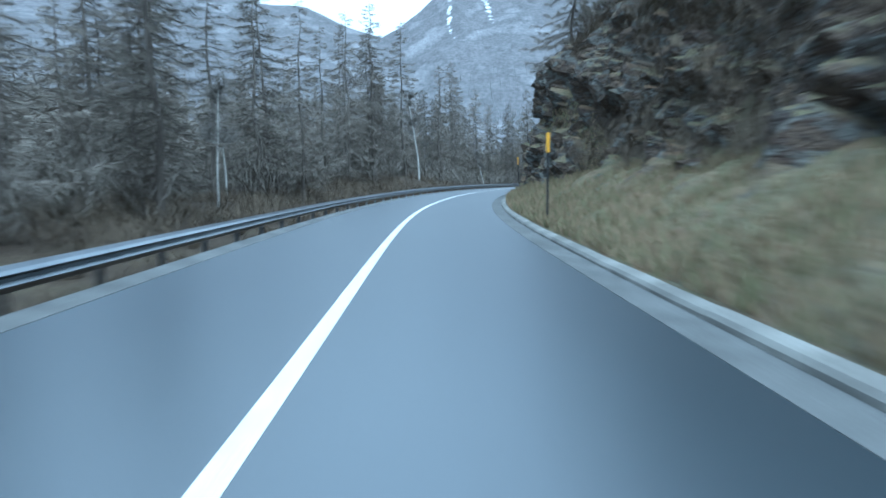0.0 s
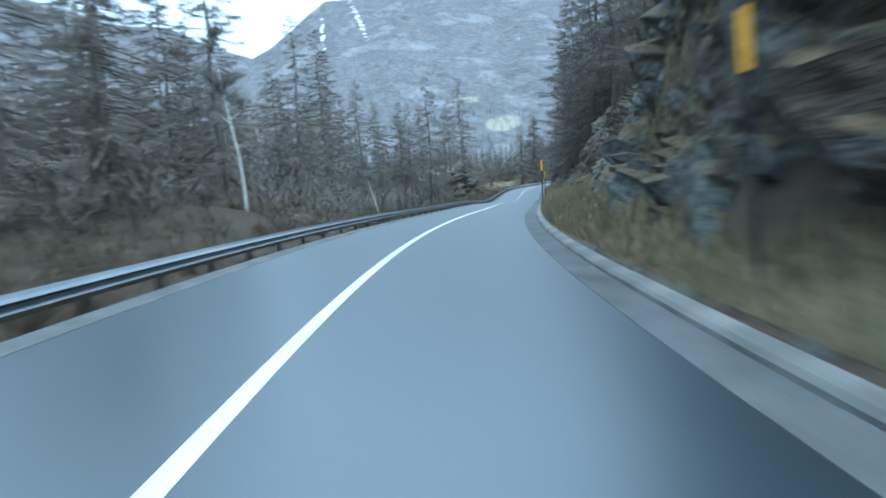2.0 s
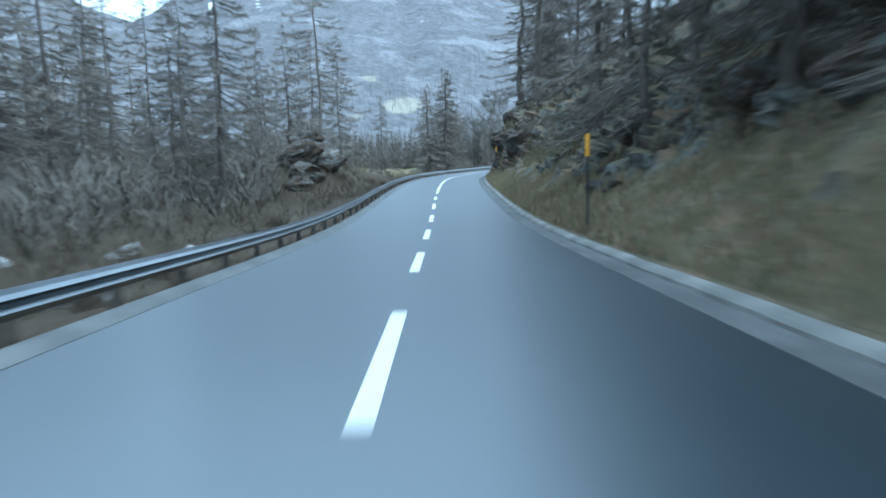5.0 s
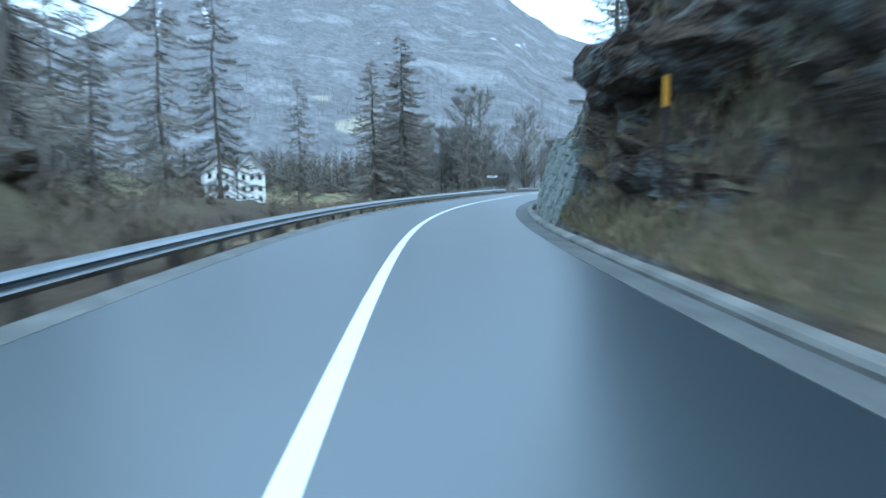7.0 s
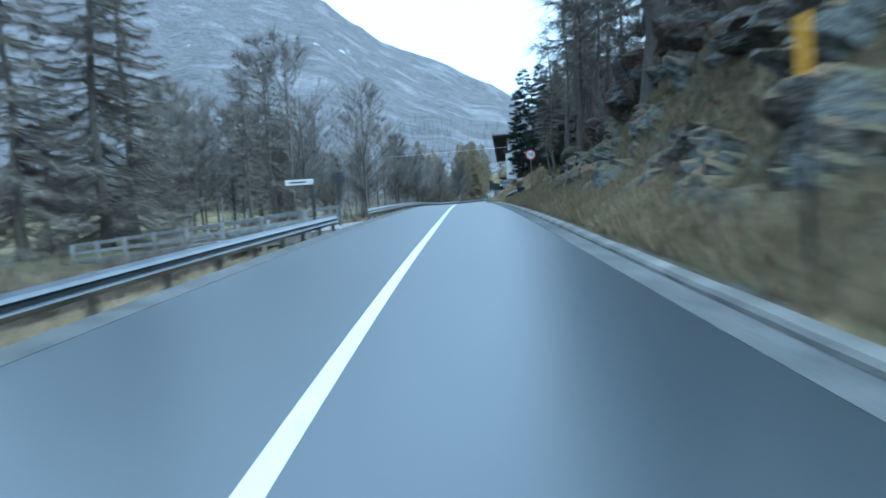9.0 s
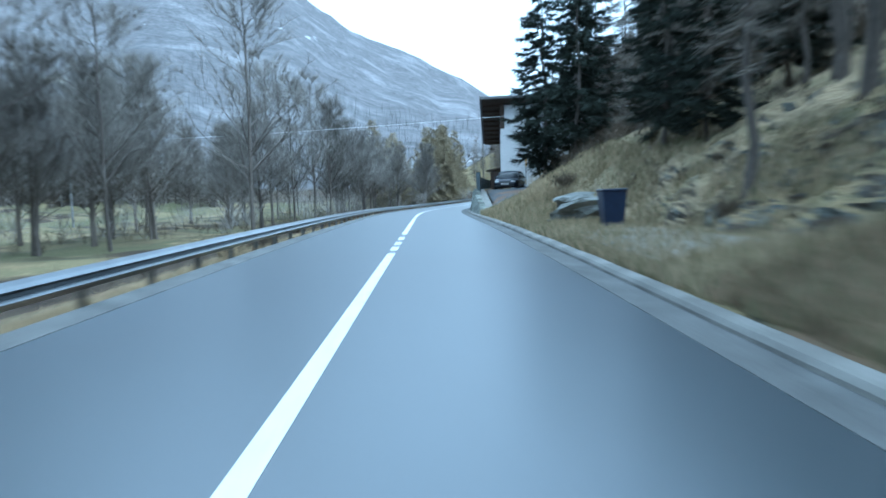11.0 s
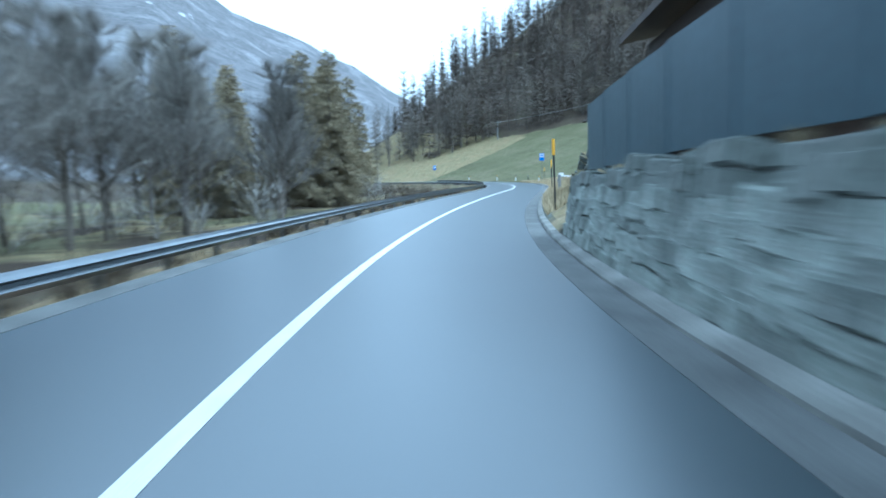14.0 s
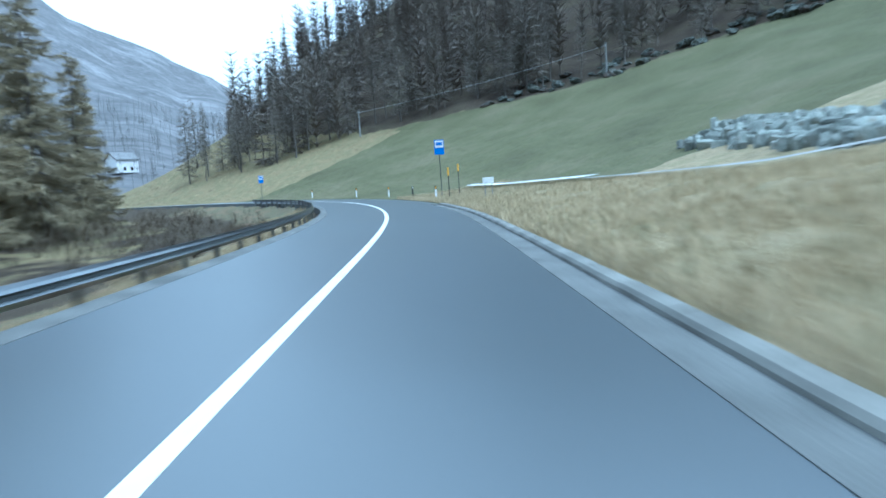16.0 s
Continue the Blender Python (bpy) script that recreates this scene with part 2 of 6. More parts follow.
def by_slope(name, flat, steep, lo=0.55, hi=0.8, scale=0.5):
    """Grass on the gentle faces and rock on the steep ones, with a broken border."""
    m = flat.copy()
    m.name = name
    n, l = m.node_tree.nodes, m.node_tree.links
    out = n["Material Output"]
    grass = n["Principled BSDF"]
    rock = n.new("ShaderNodeBsdfPrincipled")
    src = steep.node_tree
    made = {}
    for o in src.nodes:
        if o.type == "OUTPUT_MATERIAL":
            continue
        c = rock if o.type == "BSDF_PRINCIPLED" else n.new(o.bl_idname)
        made[o] = c
        for a, bb in zip(c.inputs, o.inputs):
            if bb.type not in ("SHADER", "GEOMETRY"):
                a.default_value = bb.default_value
        if o.type == "VALTORGB":
            ra, rb = c.color_ramp, o.color_ramp
            while len(ra.elements) < len(rb.elements):
                ra.elements.new(0.5)
            for i, el in enumerate(rb.elements):
                ra.elements[i].position, ra.elements[i].color = el.position, el.color
        if o.type == "MIX":
            c.data_type, c.blend_type = o.data_type, o.blend_type
    for k in src.links:
        if k.to_node in made:
            fi = list(k.from_node.outputs).index(k.from_socket)
            ti = list(k.to_node.inputs).index(k.to_socket)
            l.new(made[k.from_node].outputs[fi], made[k.to_node].inputs[ti])
    for c, o in ((made[o], o) for o in made if o.type == "MIX"):
        for a, bb in zip(c.inputs, o.inputs):
            a.default_value = bb.default_value
    geo, sep, noi, add, rng, mix = (n.new("ShaderNode" + k) for k in ("NewGeometry", "SeparateXYZ", "TexNoise", "Math", "MapRange", "MixShader"))
    noi.inputs["Scale"].default_value, noi.inputs["Detail"].default_value = scale, 5
    co = n.new("ShaderNodeTexCoord")
    l.new(co.outputs["Object"], noi.inputs["Vector"])
    l.new(geo.outputs["Normal"], sep.inputs[0])
    add.operation = "MULTIPLY_ADD"
    add.inputs[1].default_value = 0.5
    l.new(noi.outputs["Fac"], add.inputs[0])
    l.new(sep.outputs["Z"], add.inputs[2])
    rng.inputs["From Min"].default_value, rng.inputs["From Max"].default_value = lo + 0.25, hi + 0.25
    l.new(add.outputs[0], rng.inputs["Value"])
    l.new(rng.outputs[0], mix.inputs[0])
    l.new(rock.outputs[0], mix.inputs[1])
    l.new(grass.outputs[0], mix.inputs[2])
    l.new(mix.outputs[0], out.inputs["Surface"])
    return m


ASPHALT = surface("asphalt", [(0.01, 0.018, 0.026), (0.019, 0.03, 0.041)], 0.3, 0.35, 0.1, 160.0, spec=1.0, streak=(1, 0.3, 1), bump_depth=0.003)
ASPHALT.node_tree.nodes["Principled BSDF"].inputs["IOR"].default_value = 1.85  # damp, freshly laid
ASPHALT.node_tree.nodes["Principled BSDF"].inputs["Specular Tint"].default_value = (0.97, 0.99, 1.0, 1)
PAINT = surface("white_road_paint", [(0.6, 0.6, 0.58), (0.8, 0.8, 0.78)], 6.0, 0.5, 0.15, 90.0, bump_depth=0.003)
KERB = surface("pale_kerb_concrete", [(0.07, 0.068, 0.058), (0.17, 0.168, 0.155), (0.21, 0.208, 0.19), (0.27, 0.268, 0.25)], 0.9, 0.85, 0.4, 25.0, jitter=0.14)
CONCRETE = surface("weathered_concrete", [(0.07, 0.073, 0.07), (0.115, 0.118, 0.115), (0.16, 0.163, 0.158)], 1.2, 0.85, 0.4, 30.0)
GRASS = surface("winter_grass", [(0.1, 0.072, 0.046), (0.175, 0.14, 0.088), (0.125, 0.12, 0.07), (0.19, 0.13, 0.08), (0.21, 0.175, 0.115)], 0.55, 0.95, 0.9, 9.0, spec=0.2, bump_depth=0.12)
ROCK = surface("schist_rock", [(0.018, 0.013, 0.01), (0.055, 0.045, 0.038), (0.13, 0.132, 0.12), (0.05, 0.036, 0.028), (0.1, 0.078, 0.058), (0.033, 0.025, 0.02), (0.17, 0.178, 0.16)], 0.8, 0.9, 0.9, 7.0, spec=0.25, bump_depth=0.15, streak=(1, 1, 2.2))
LITTER = surface("forest_floor", [(0.03, 0.022, 0.016), (0.065, 0.05, 0.035), (0.085, 0.075, 0.045)], 0.2, 0.95, 0.8, 5.0, spec=0.2, bump_depth=0.15)
STEEL = surface("galvanised_steel", [(0.19, 0.2, 0.215), (0.28, 0.295, 0.31)], 2.0, 0.28, 0.06, 30.0, metal=1.0, bump_depth=0.003)
PALEROCK = surface("lichened_pale_rock", [(0.026, 0.027, 0.023), (0.08, 0.088, 0.078), (0.175, 0.19, 0.172), (0.06, 0.057, 0.042), (0.125, 0.135, 0.118), (0.22, 0.235, 0.212)], 0.8, 0.9, 0.9, 6.0, spec=0.25, bump_depth=0.15)
STRAWSLOPE = surface("straw_pasture", [(0.13, 0.106, 0.056), (0.25, 0.197, 0.108), (0.19, 0.167, 0.088), (0.31, 0.242, 0.135)], 0.4, 0.95, 0.9, 8.0, spec=0.2, bump_depth=0.12)
MIDROCK = surface("grey_green_rock", [(0.022, 0.019, 0.016), (0.07, 0.068, 0.06), (0.14, 0.148, 0.133), (0.05, 0.04, 0.03), (0.1, 0.09, 0.068), (0.18, 0.19, 0.172)], 0.7, 0.9, 0.9, 6.0, spec=0.25, bump_depth=0.15)
PALESTRAW = surface("pale_straw_grass", [(0.21, 0.175, 0.105), (0.31, 0.25, 0.155), (0.25, 0.215, 0.125), (0.36, 0.29, 0.185)], 0.4, 0.95, 0.9, 8.0, spec=0.2, bump_depth=0.12)
ROCKBANK = by_slope("straw_bank_with_pale_rock", STRAWSLOPE, PALEROCK, 0.72, 0.9, 0.6)
BANK = by_slope("grassy_bank_with_rock", GRASS, ROCK, 0.7, 0.9, 0.6)
STRAWBANK = by_slope("pale_straw_bank_with_rock", PALESTRAW, MIDROCK, 0.45, 0.7, 0.6)
MIDBANK = by_slope("straw_bank_with_grey_rock", STRAWSLOPE, MIDROCK, 0.56, 0.78, 0.6)
WOODBANK = by_slope("grassy_bank_with_grey_green_rock", GRASS, MIDROCK, 0.62, 0.86, 0.6)


MEADOW = surface("green_meadow", [(0.09, 0.086, 0.046), (0.115, 0.112, 0.058), (0.15, 0.135, 0.08)], 0.12, 0.95, 0.5, 8.0, spec=0.15, bump_depth=0.08)
# wooded mountain side, its grey lightened to stand in for distance haze
HAZESLOPE = surface("hazed_wooded_slope", [(0.1, 0.098, 0.1), (0.165, 0.16, 0.166), (0.125, 0.123, 0.127), (0.2, 0.196, 0.203), (0.24, 0.236, 0.243)], 0.012, 0.95, 0.0, 0.18, spec=0.1, streak=(1, 0.2, 1))
SNOW = surface("old_snow", [(0.6, 0.62, 0.65), (0.75, 0.77, 0.8)], 0.02, 0.7, 0.3, 1.0, bump_depth=0.5)
PALE = surface("pale_dry_pasture", [(0.25, 0.235, 0.19), (0.32, 0.3, 0.245)], 0.02, 0.95, 0.3, 0.3, spec=0.1, bump_depth=0.5)


def blended(name, layers):
    """One material from several, each laid over those before it where its vertex mask is set."""
    m = bpy.data.materials.new(name)
    m.use_nodes = True
    n, l = m.node_tree.nodes, m.node_tree.links
    last = None
    for src, mask, grain in layers:
        b = n.new("ShaderNodeBsdfPrincipled") if last else n["Principled BSDF"]
        made = {}
        for o in src.node_tree.nodes:
            if o.type == "OUTPUT_MATERIAL":
                continue
            c = b if o.type == "BSDF_PRINCIPLED" else n.new(o.bl_idname)
            made[o] = c
            if o.type == "MIX":
                c.data_type, c.blend_type = o.data_type, o.blend_type
            for p, q in zip(c.inputs, o.inputs):
                if q.type not in ("SHADER", "GEOMETRY"):
                    p.default_value = q.default_value
            if o.type == "VALTORGB":
                ra, rb = c.color_ramp, o.color_ramp
                while len(ra.elements) < len(rb.elements):
                    ra.elements.new(0.5)
                for i, el in enumerate(rb.elements):
                    ra.elements[i].position, ra.elements[i].color = el.position, el.color
        for k in src.node_tree.links:
            if k.to_node in made:
                l.new(made[k.from_node].outputs[list(k.from_node.outputs).index(k.from_socket)],
                      made[k.to_node].inputs[list(k.to_node.inputs).index(k.to_socket)])
        if last is None:
            last = b
            continue
        at, noi, add, rng, mix, co = (n.new("ShaderNode" + k) for k in ("Attribute", "TexNoise", "Math", "MapRange", "MixShader", "TexCoord"))
        at.attribute_name = mask
        noi.inputs["Scale"].default_value, noi.inputs["Detail"].default_value = grain, 6
        l.new(co.outputs["Object"], noi.inputs["Vector"])
        l.new(at.outputs["Fac"], add.inputs[0])
        l.new(noi.outputs["Fac"], add.inputs[1])
        rng.inputs["From Min"].default_value, rng.inputs["From Max"].default_value = 0.95, 1.1
        l.new(add.outputs[0], rng.inputs["Value"])
        l.new(rng.outputs[0], mix.inputs[0])
        l.new(last.outputs[0], mix.inputs[1])
        l.new(b.outputs[0], mix.inputs[2])
        last = mix
    l.new(last.outputs[0], n["Material Output"].inputs["Surface"])
    return m


# ---- mesh helpers ----
def mesh_from(name, verts, faces, material, smooth=False):
    me = bpy.data.meshes.new(name)
    me.from_pydata([tuple(v) for v in verts], [], [tuple(f) for f in faces])
    me.materials.append(material)
    if smooth:
        me.polygons.foreach_set("use_smooth", [True] * len(me.polygons))
    me.update()
    return me


def grid_mesh(name, x, y, z, material, smooth=True):
    """A sheet from 2D arrays."""
    r, c = x.shape
    me = bpy.data.meshes.new(name)
    i = np.arange(r * c).reshape(r, c)
    quads = np.stack([i[:-1, :-1], i[:-1, 1:], i[1:, 1:], i[1:, :-1]], -1).reshape(-1, 4)
    me.vertices.add(r * c)
    me.vertices.foreach_set("co", np.stack([x, y, z], -1).ravel().astype(np.float32))
    me.loops.add(len(quads) * 4)
    me.loops.foreach_set("vertex_index", quads.ravel().astype(np.int32))
    me.polygons.add(len(quads))
    me.polygons.foreach_set("loop_start", np.arange(0, len(quads) * 4, 4, dtype=np.int32))
    me.polygons.foreach_set("use_smooth", np.full(len(quads), smooth))
    me.update(calc_edges=True)
    me.validate()
    me.materials.append(material)
    return me


def sweep(name, profile, s0, s1, step, material, closed=True, smooth=False):
    """A mesh of the profile [(u, z)] carried along the road from s0 to s1."""
    n = max(1, round((s1 - s0) / step))
    pr = list(profile) + ([profile[0]] if closed else [])
    s = np.linspace(s0, s1, n + 1)[:, None] + np.zeros(len(pr))
    u, dz = (np.array([p[i] for p in pr])[None] + np.zeros((n + 1, 1)) for i in (0, 1))
    x, y, z, _ = road_np(s, u)
    me = grid_mesh(name, x, y, z + dz, material, smooth)
    if closed:
        bm = bmesh.new()
        bm.from_mesh(me)
        bmesh.ops.remove_doubles(bm, verts=bm.verts, dist=1e-5)
        bmesh.ops.holes_fill(bm, edges=[e for e in bm.edges if e.is_boundary], sides=0)
        bmesh.ops.recalc_face_normals(bm, faces=bm.faces)
        bm.to_mesh(me)
        bm.free()
    return me


def part(name, data, parent, label=""):
    """Links a mesh as one object under a thing."""
    ob = new(name, data)
    ob.parent = parent
    if label:
        ob["label"] = label
    return ob


# ---- ground: one sheet out to the mountains ----
def axis(lo, hi, cell, reach):
    mid = list(np.arange(lo, hi, cell))
    out, d, v = [], cell, hi
    while v < reach:
        out.append(v)
        d *= 1.035
        v += d
    left, d, v = [], cell, lo
    while v > -reach:
        d *= 1.035
        v -= d
        left.append(v)
    return np.array(left[::-1] + mid + out)


gx, gy = np.meshgrid(axis(-60, 300, 1.8, 2900), axis(-30, 420, 1.8, 3000))
gz = ground_height(gx, gy).reshape(gx.shape)
def mask(me, name, values):
    me.attributes.new(name, "FLOAT", "POINT").data.foreach_set("value", np.ravel(values).astype(np.float32))


LAND = blended("valley_ground", [(LITTER, "", 0), (HAZESLOPE, "slope", 0.01), (GRASS, "dry", 0.2), (STRAWSLOPE, "straw", 0.2), (MEADOW, "meadow", 0.06), (PALE, "pale", 0.012), (SNOW, "snow", 0.03)])
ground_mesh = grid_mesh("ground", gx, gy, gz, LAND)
_s, _u = locate(gx, gy)
_gx, _gy, _gz = gx.ravel(), gy.ravel(), gz.ravel()
_rr = np.hypot(_gx - HUB[0], _gy - HUB[1])
_az = np.degrees(np.arctan2(_gx - HUB[0], _gy - HUB[1]))
_el = np.degrees(np.arctan2(_gz - 2, _rr))
spot = lambda a, e, da, de: np.exp(-((_az - a) / da) ** 2 - ((_el - e) / de) ** 2) * (_rr > 300)
# the haze-paled mountain colour takes over with distance from the hub
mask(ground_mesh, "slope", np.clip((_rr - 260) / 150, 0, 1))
_top = np.interp(_s, [340, 372, 391, 398, 409, 430, 440, 460], [46, 70, 62, 47, 40, 30, 17, 11])
mask(ground_mesh, "straw", np.where((_u < -12) & (_s > 205) & (_s < 420) & (_rr < 330), 0.52, 0) + np.where((_s > 414) & (_s < 470) & (_u > 5), 0.95 * np.clip((_top - _u) / 4, 0, 1), 0) + 0.9 * np.exp(-(((_gx - 56) / 30) ** 2 + ((_gy - 276) / 26) ** 2) ** 2))
mask(ground_mesh, "dry", np.where((_u < -3) & (_u > -8) & (_s > 165) & (_s < 420), 0.75, 0) + np.where((_u < -30) & (_s > 195) & (_s < 330) & (_rr < 330), 0.55, 0))
mask(ground_mesh, "meadow", np.clip(np.where((_s > 345) & (_s < 424) & (_u > 5) & (_rr < 460), 0.9 * np.clip((_top - _u) / 4, 0, 1), 0)
     + np.where((_u < -14) & (_s > 205) & (_s < 420) & (_rr < 330), 0.5, 0), 0, 1))
mask(ground_mesh, "pale", np.clip(1.1 * spot(12, 6.4, 2.6, 0.9) + 0.7 * spot(10, 8.8, 1.6, 0.5) + 0.7 * spot(7, 5.6, 2, 0.5), 0, 1))
mask(ground_mesh, "snow", np.clip((_el - 15.5) / 8, 0, 0.2) * (_rr > 900) + 0.55 * spot(-0.8 + 0.3 * np.sin(_el * 1.3), 14.2, 0.34, 3.0) + 0.55 * spot(3.0 - 0.2 * (_el - 13), 15.0, 0.5, 2.2)
     + 0.42 * spot(16 + 0.3 * np.sin(_el * 3), 13.2, 0.5, 1.2) + 0.5 * spot(26.5, 13.4, 1.0, 0.4) + 0.5 * spot(29, 12.8, 1.0, 0.4))
ground = tagged(new("ground", ground_mesh), "brown winter valley floor and haze-paled mountain slopes", "ground", kind="structure")

# ---- road ----
road = tagged(new("road", sweep("road", [(-2.72, -0.3), (-2.72, 0.0), (-1.4, 0.012), (0.0, 0.016), (1.4, 0.012), (2.82, 0.0), (2.82, -0.3)], -20, 470, 1.0, ASPHALT)), "smooth blue-grey asphalt road, damp sheen", "road", kind="structure")
gutter = tagged(new("gutter", sweep("gutter", [(2.82, -0.3), (2.82, 0.006), (3.1, -0.02), (3.25, -0.022), (3.25, -0.3)], -20, 367, 1.0, CONCRETE)), "grey concrete gutter beside the asphalt", "gutter", kind="structure")
kerb = tagged(new("kerb", sweep("kerb", [(3.262, -0.3), (3.262, 0.02), (3.66, 0.03), (3.66, -0.3)], -20, 367, 1.0, CONCRETE)), "pale concrete kerb stones beside the gutter", "kerb", kind="structure")
edging = tagged(new("edging", sweep("edging", [(-3.08, -0.4), (-3.08, 0.035), (-3.0, 0.045), (-2.724, 0.004), (-2.721, -0.3)], -20, 470, 1.0, CONCRETE)), "weathered concrete edging along the asphalt", "kerb", kind="structure")
for a, b in ((-20, 87.6), (90.3, 93.2), (95.8, 98.7), (102.1, 105.2), (108.4, 111.4), (114.5, 117.5), (120.5, 123.5), (126.5, 129.5), (132.0, 134.1), (136.8, 235.4), (236.1, 237), (237.6, 238.4), (239.1, 240.3), (241.5, 254), (254.35, 255.3), (255.8, 256.7), (257.4, 258.1), (258.9, 470)):
    line = new("centre_line", sweep("centre_line", [(-0.075, 0.014), (-0.075, 0.0195), (0.0, 0.02), (0.075, 0.0195), (0.075, 0.014)], a, b, 1.0, PAINT))
    tagged(line, "white painted centre line on the asphalt", "road marking", kind="structure")

tagged(new("bus_bay", sweep("bus_bay", [(2.8205, -0.3), (2.8205, -0.004), (4.2, -0.01), (4.2, -0.3)], 367, 470, 1.0, ASPHALT)), "asphalt bus bay beside the road", "road", kind="structure")

# ---- uphill bank ----
def facets(s, z, u, cell, seed, dip=0.5):
    """Fractured rock for arrays: every jittered cell is a block with its own set-back and tilt. Beds dip along the road."""
    c, d = math.cos(dip), math.sin(dip)
    p = np.stack([(s * c + z * d) / (1.9 * cell), (z * c - s * d) / (0.75 * cell), u / (1.2 * cell)], -1)
    base = np.floor(p)
    rnd = lambda k, n: np.modf(np.abs(np.sin(k[..., 0] * 127.1 + k[..., 1] * 311.7 + k[..., 2] * 74.7 + 57.3 * n + seed) * 43758.5453))[0]
    best, out = np.full(s.shape, 1e9), np.zeros(s.shape)
    for i in (-1, 0, 1):
        for j in (-1, 0, 1):
            for k in (-1, 0, 1):
                q = base + np.array([i, j, k])
                e = p - q - np.stack([rnd(q, n) for n in (1, 2, 3)], -1)
                dist = (e ** 2).sum(-1)
                near = dist < best
                tilt = sum((rnd(q, 5 + n) - 0.5) * e[..., n] for n in range(3))
                out = np.where(near, rnd(q, 4) * 2 - 1 + 1.1 * tilt, out)
                best = np.where(near, dist, best)
    return out


def bank_mesh(s0, s1, material):
    ss = np.arange(s0, s1 + 0.01, 0.3)
    k = section(ss)
    us = np.stack([start_u(ss) - 0.01, k[:, 0], k[:, 2], k[:, 4], 0 * ss + 24, 0 * ss + 31], -1)
    cols = np.concatenate([np.linspace(0, 1, 9)[:-1], np.linspace(1, 2, 30)[:-1], np.linspace(2, 3, 24)[:-1], np.linspace(3, 4, 12)[:-1], np.linspace(4, 5, 6)])
    j = np.minimum(cols.astype(int), 4)
    u = us[:, j] + (us[:, j + 1] - us[:, j]) * (cols - j)
    s = ss[:, None] + 0 * u
    z = uphill(s, u)
    z[:, -1] -= 1.2
    z[:, 0] -= 0.08  # tucked in behind the kerb
    rock = k[:, 9][:, None] * np.interp(cols, [0.5, 1.0, 2.2, 3.0, 4], [0, 0.9, 1.0, 0.55, 0.3])
    zz = road_np(s, u)[2] + z
    blocks = fbm(s * 0.8, zz * 1.3, u * 0.6, 5) + 0.8 * np.abs(fbm(s * 0.35 + zz * 0.25, zz * 0.9, u * 0.3, 3)) - 0.3
    bend = 0.5 * fbm(s * 0.5, zz * 0.5, u * 0.5, 3)
    push = rock * (0.5 * blocks + 0.5 * facets(s + bend, zz, u, 1.3, 3.0) + 0.26 * facets(s, zz + bend, u, 0.55, 8.0))
    tuft = 0.12 * fbm(s * 1.6, u * 1.6, 0, 3) * np.interp(u, [3.6, 4.3], [0, 1])
    uu = u - push
    uu = np.maximum(uu, start_u(s) - 0.01 + 0.6 * np.minimum(np.maximum(u - start_u(s) + 0.01, 0), 1.2))
    x, y, z0, th = road_np(s, uu)
    return grid_mesh("uphill_bank", x, y, z0 + z + push * 0.45 + tuft, material, smooth=False)


tagged(new("uphill_bank", bank_mesh(-20, 43.6, BANK)), "grassy roadside bank below a dark rock face", "bank", kind="structure")
tagged(new("uphill_bank", bank_mesh(43.6, 141.1, WOODBANK)), "straw-grown roadside bank with grey-green rock", "bank", kind="structure")
tagged(new("uphill_bank", bank_mesh(141.1, 163.3, BANK)), "grassy roadside bank below a dark rock face", "bank", kind="structure")
tagged(new("uphill_bank", bank_mesh(163.3, 190.1, MIDBANK)), "straw-grown roadside bank with grey rock outcrops", "bank", kind="structure")
tagged(new("uphill_bank", bank_mesh(190.1, 228.1, WOODBANK)), "brown stony bank with dark rock below old larches", "bank", kind="structure")
tagged(new("uphill_bank", bank_mesh(228.1, 237.1, MIDBANK)), "straw-grown bank beside the gravel strip", "bank", kind="structure")
tagged(new("uphill_bank", bank_mesh(237.1, 258.9, STRAWBANK)), "pale straw-grown bank below the house drive", "bank", kind="structure")
tagged(new("uphill_bank", bank_mesh(258.9, 282.1, WOODBANK)), "dark stony wooded bank above the house drive", "bank", kind="structure")
tagged(new("uphill_bank", bank_mesh(282.1, 303.4, STRAWBANK)), "pale straw-grown strip beside the chalet", "bank", kind="structure")
tagged(new("uphill_bank", bank_mesh(303.4, 322.6, ROCKBANK)), "straw-grown bank with a pale lichened rock face", "bank", kind="structure")
tagged(new("uphill_bank", bank_mesh(322.6, 364.6, PALESTRAW)), "straw-coloured grass slope beside the road", "bank", kind="structure")
tagged(new("field_edge", bank_mesh(364.6, 421.6, MEADOW)), "green field sloping up from the road", "field", kind="structure")
tagged(new("field_edge", bank_mesh(421.6, 500, STRAWSLOPE)), "straw-coloured knoll beside the road", "field", kind="structure")

# ---- guard rails ----
BEAM = [(0.0, 0.0), (-0.03, -0.05), (-0.07, -0.09), (-0.03, -0.13), (-0.03, -0.17), (-0.07, -0.21), (-0.03, -0.25), (0.0, -0.29)]


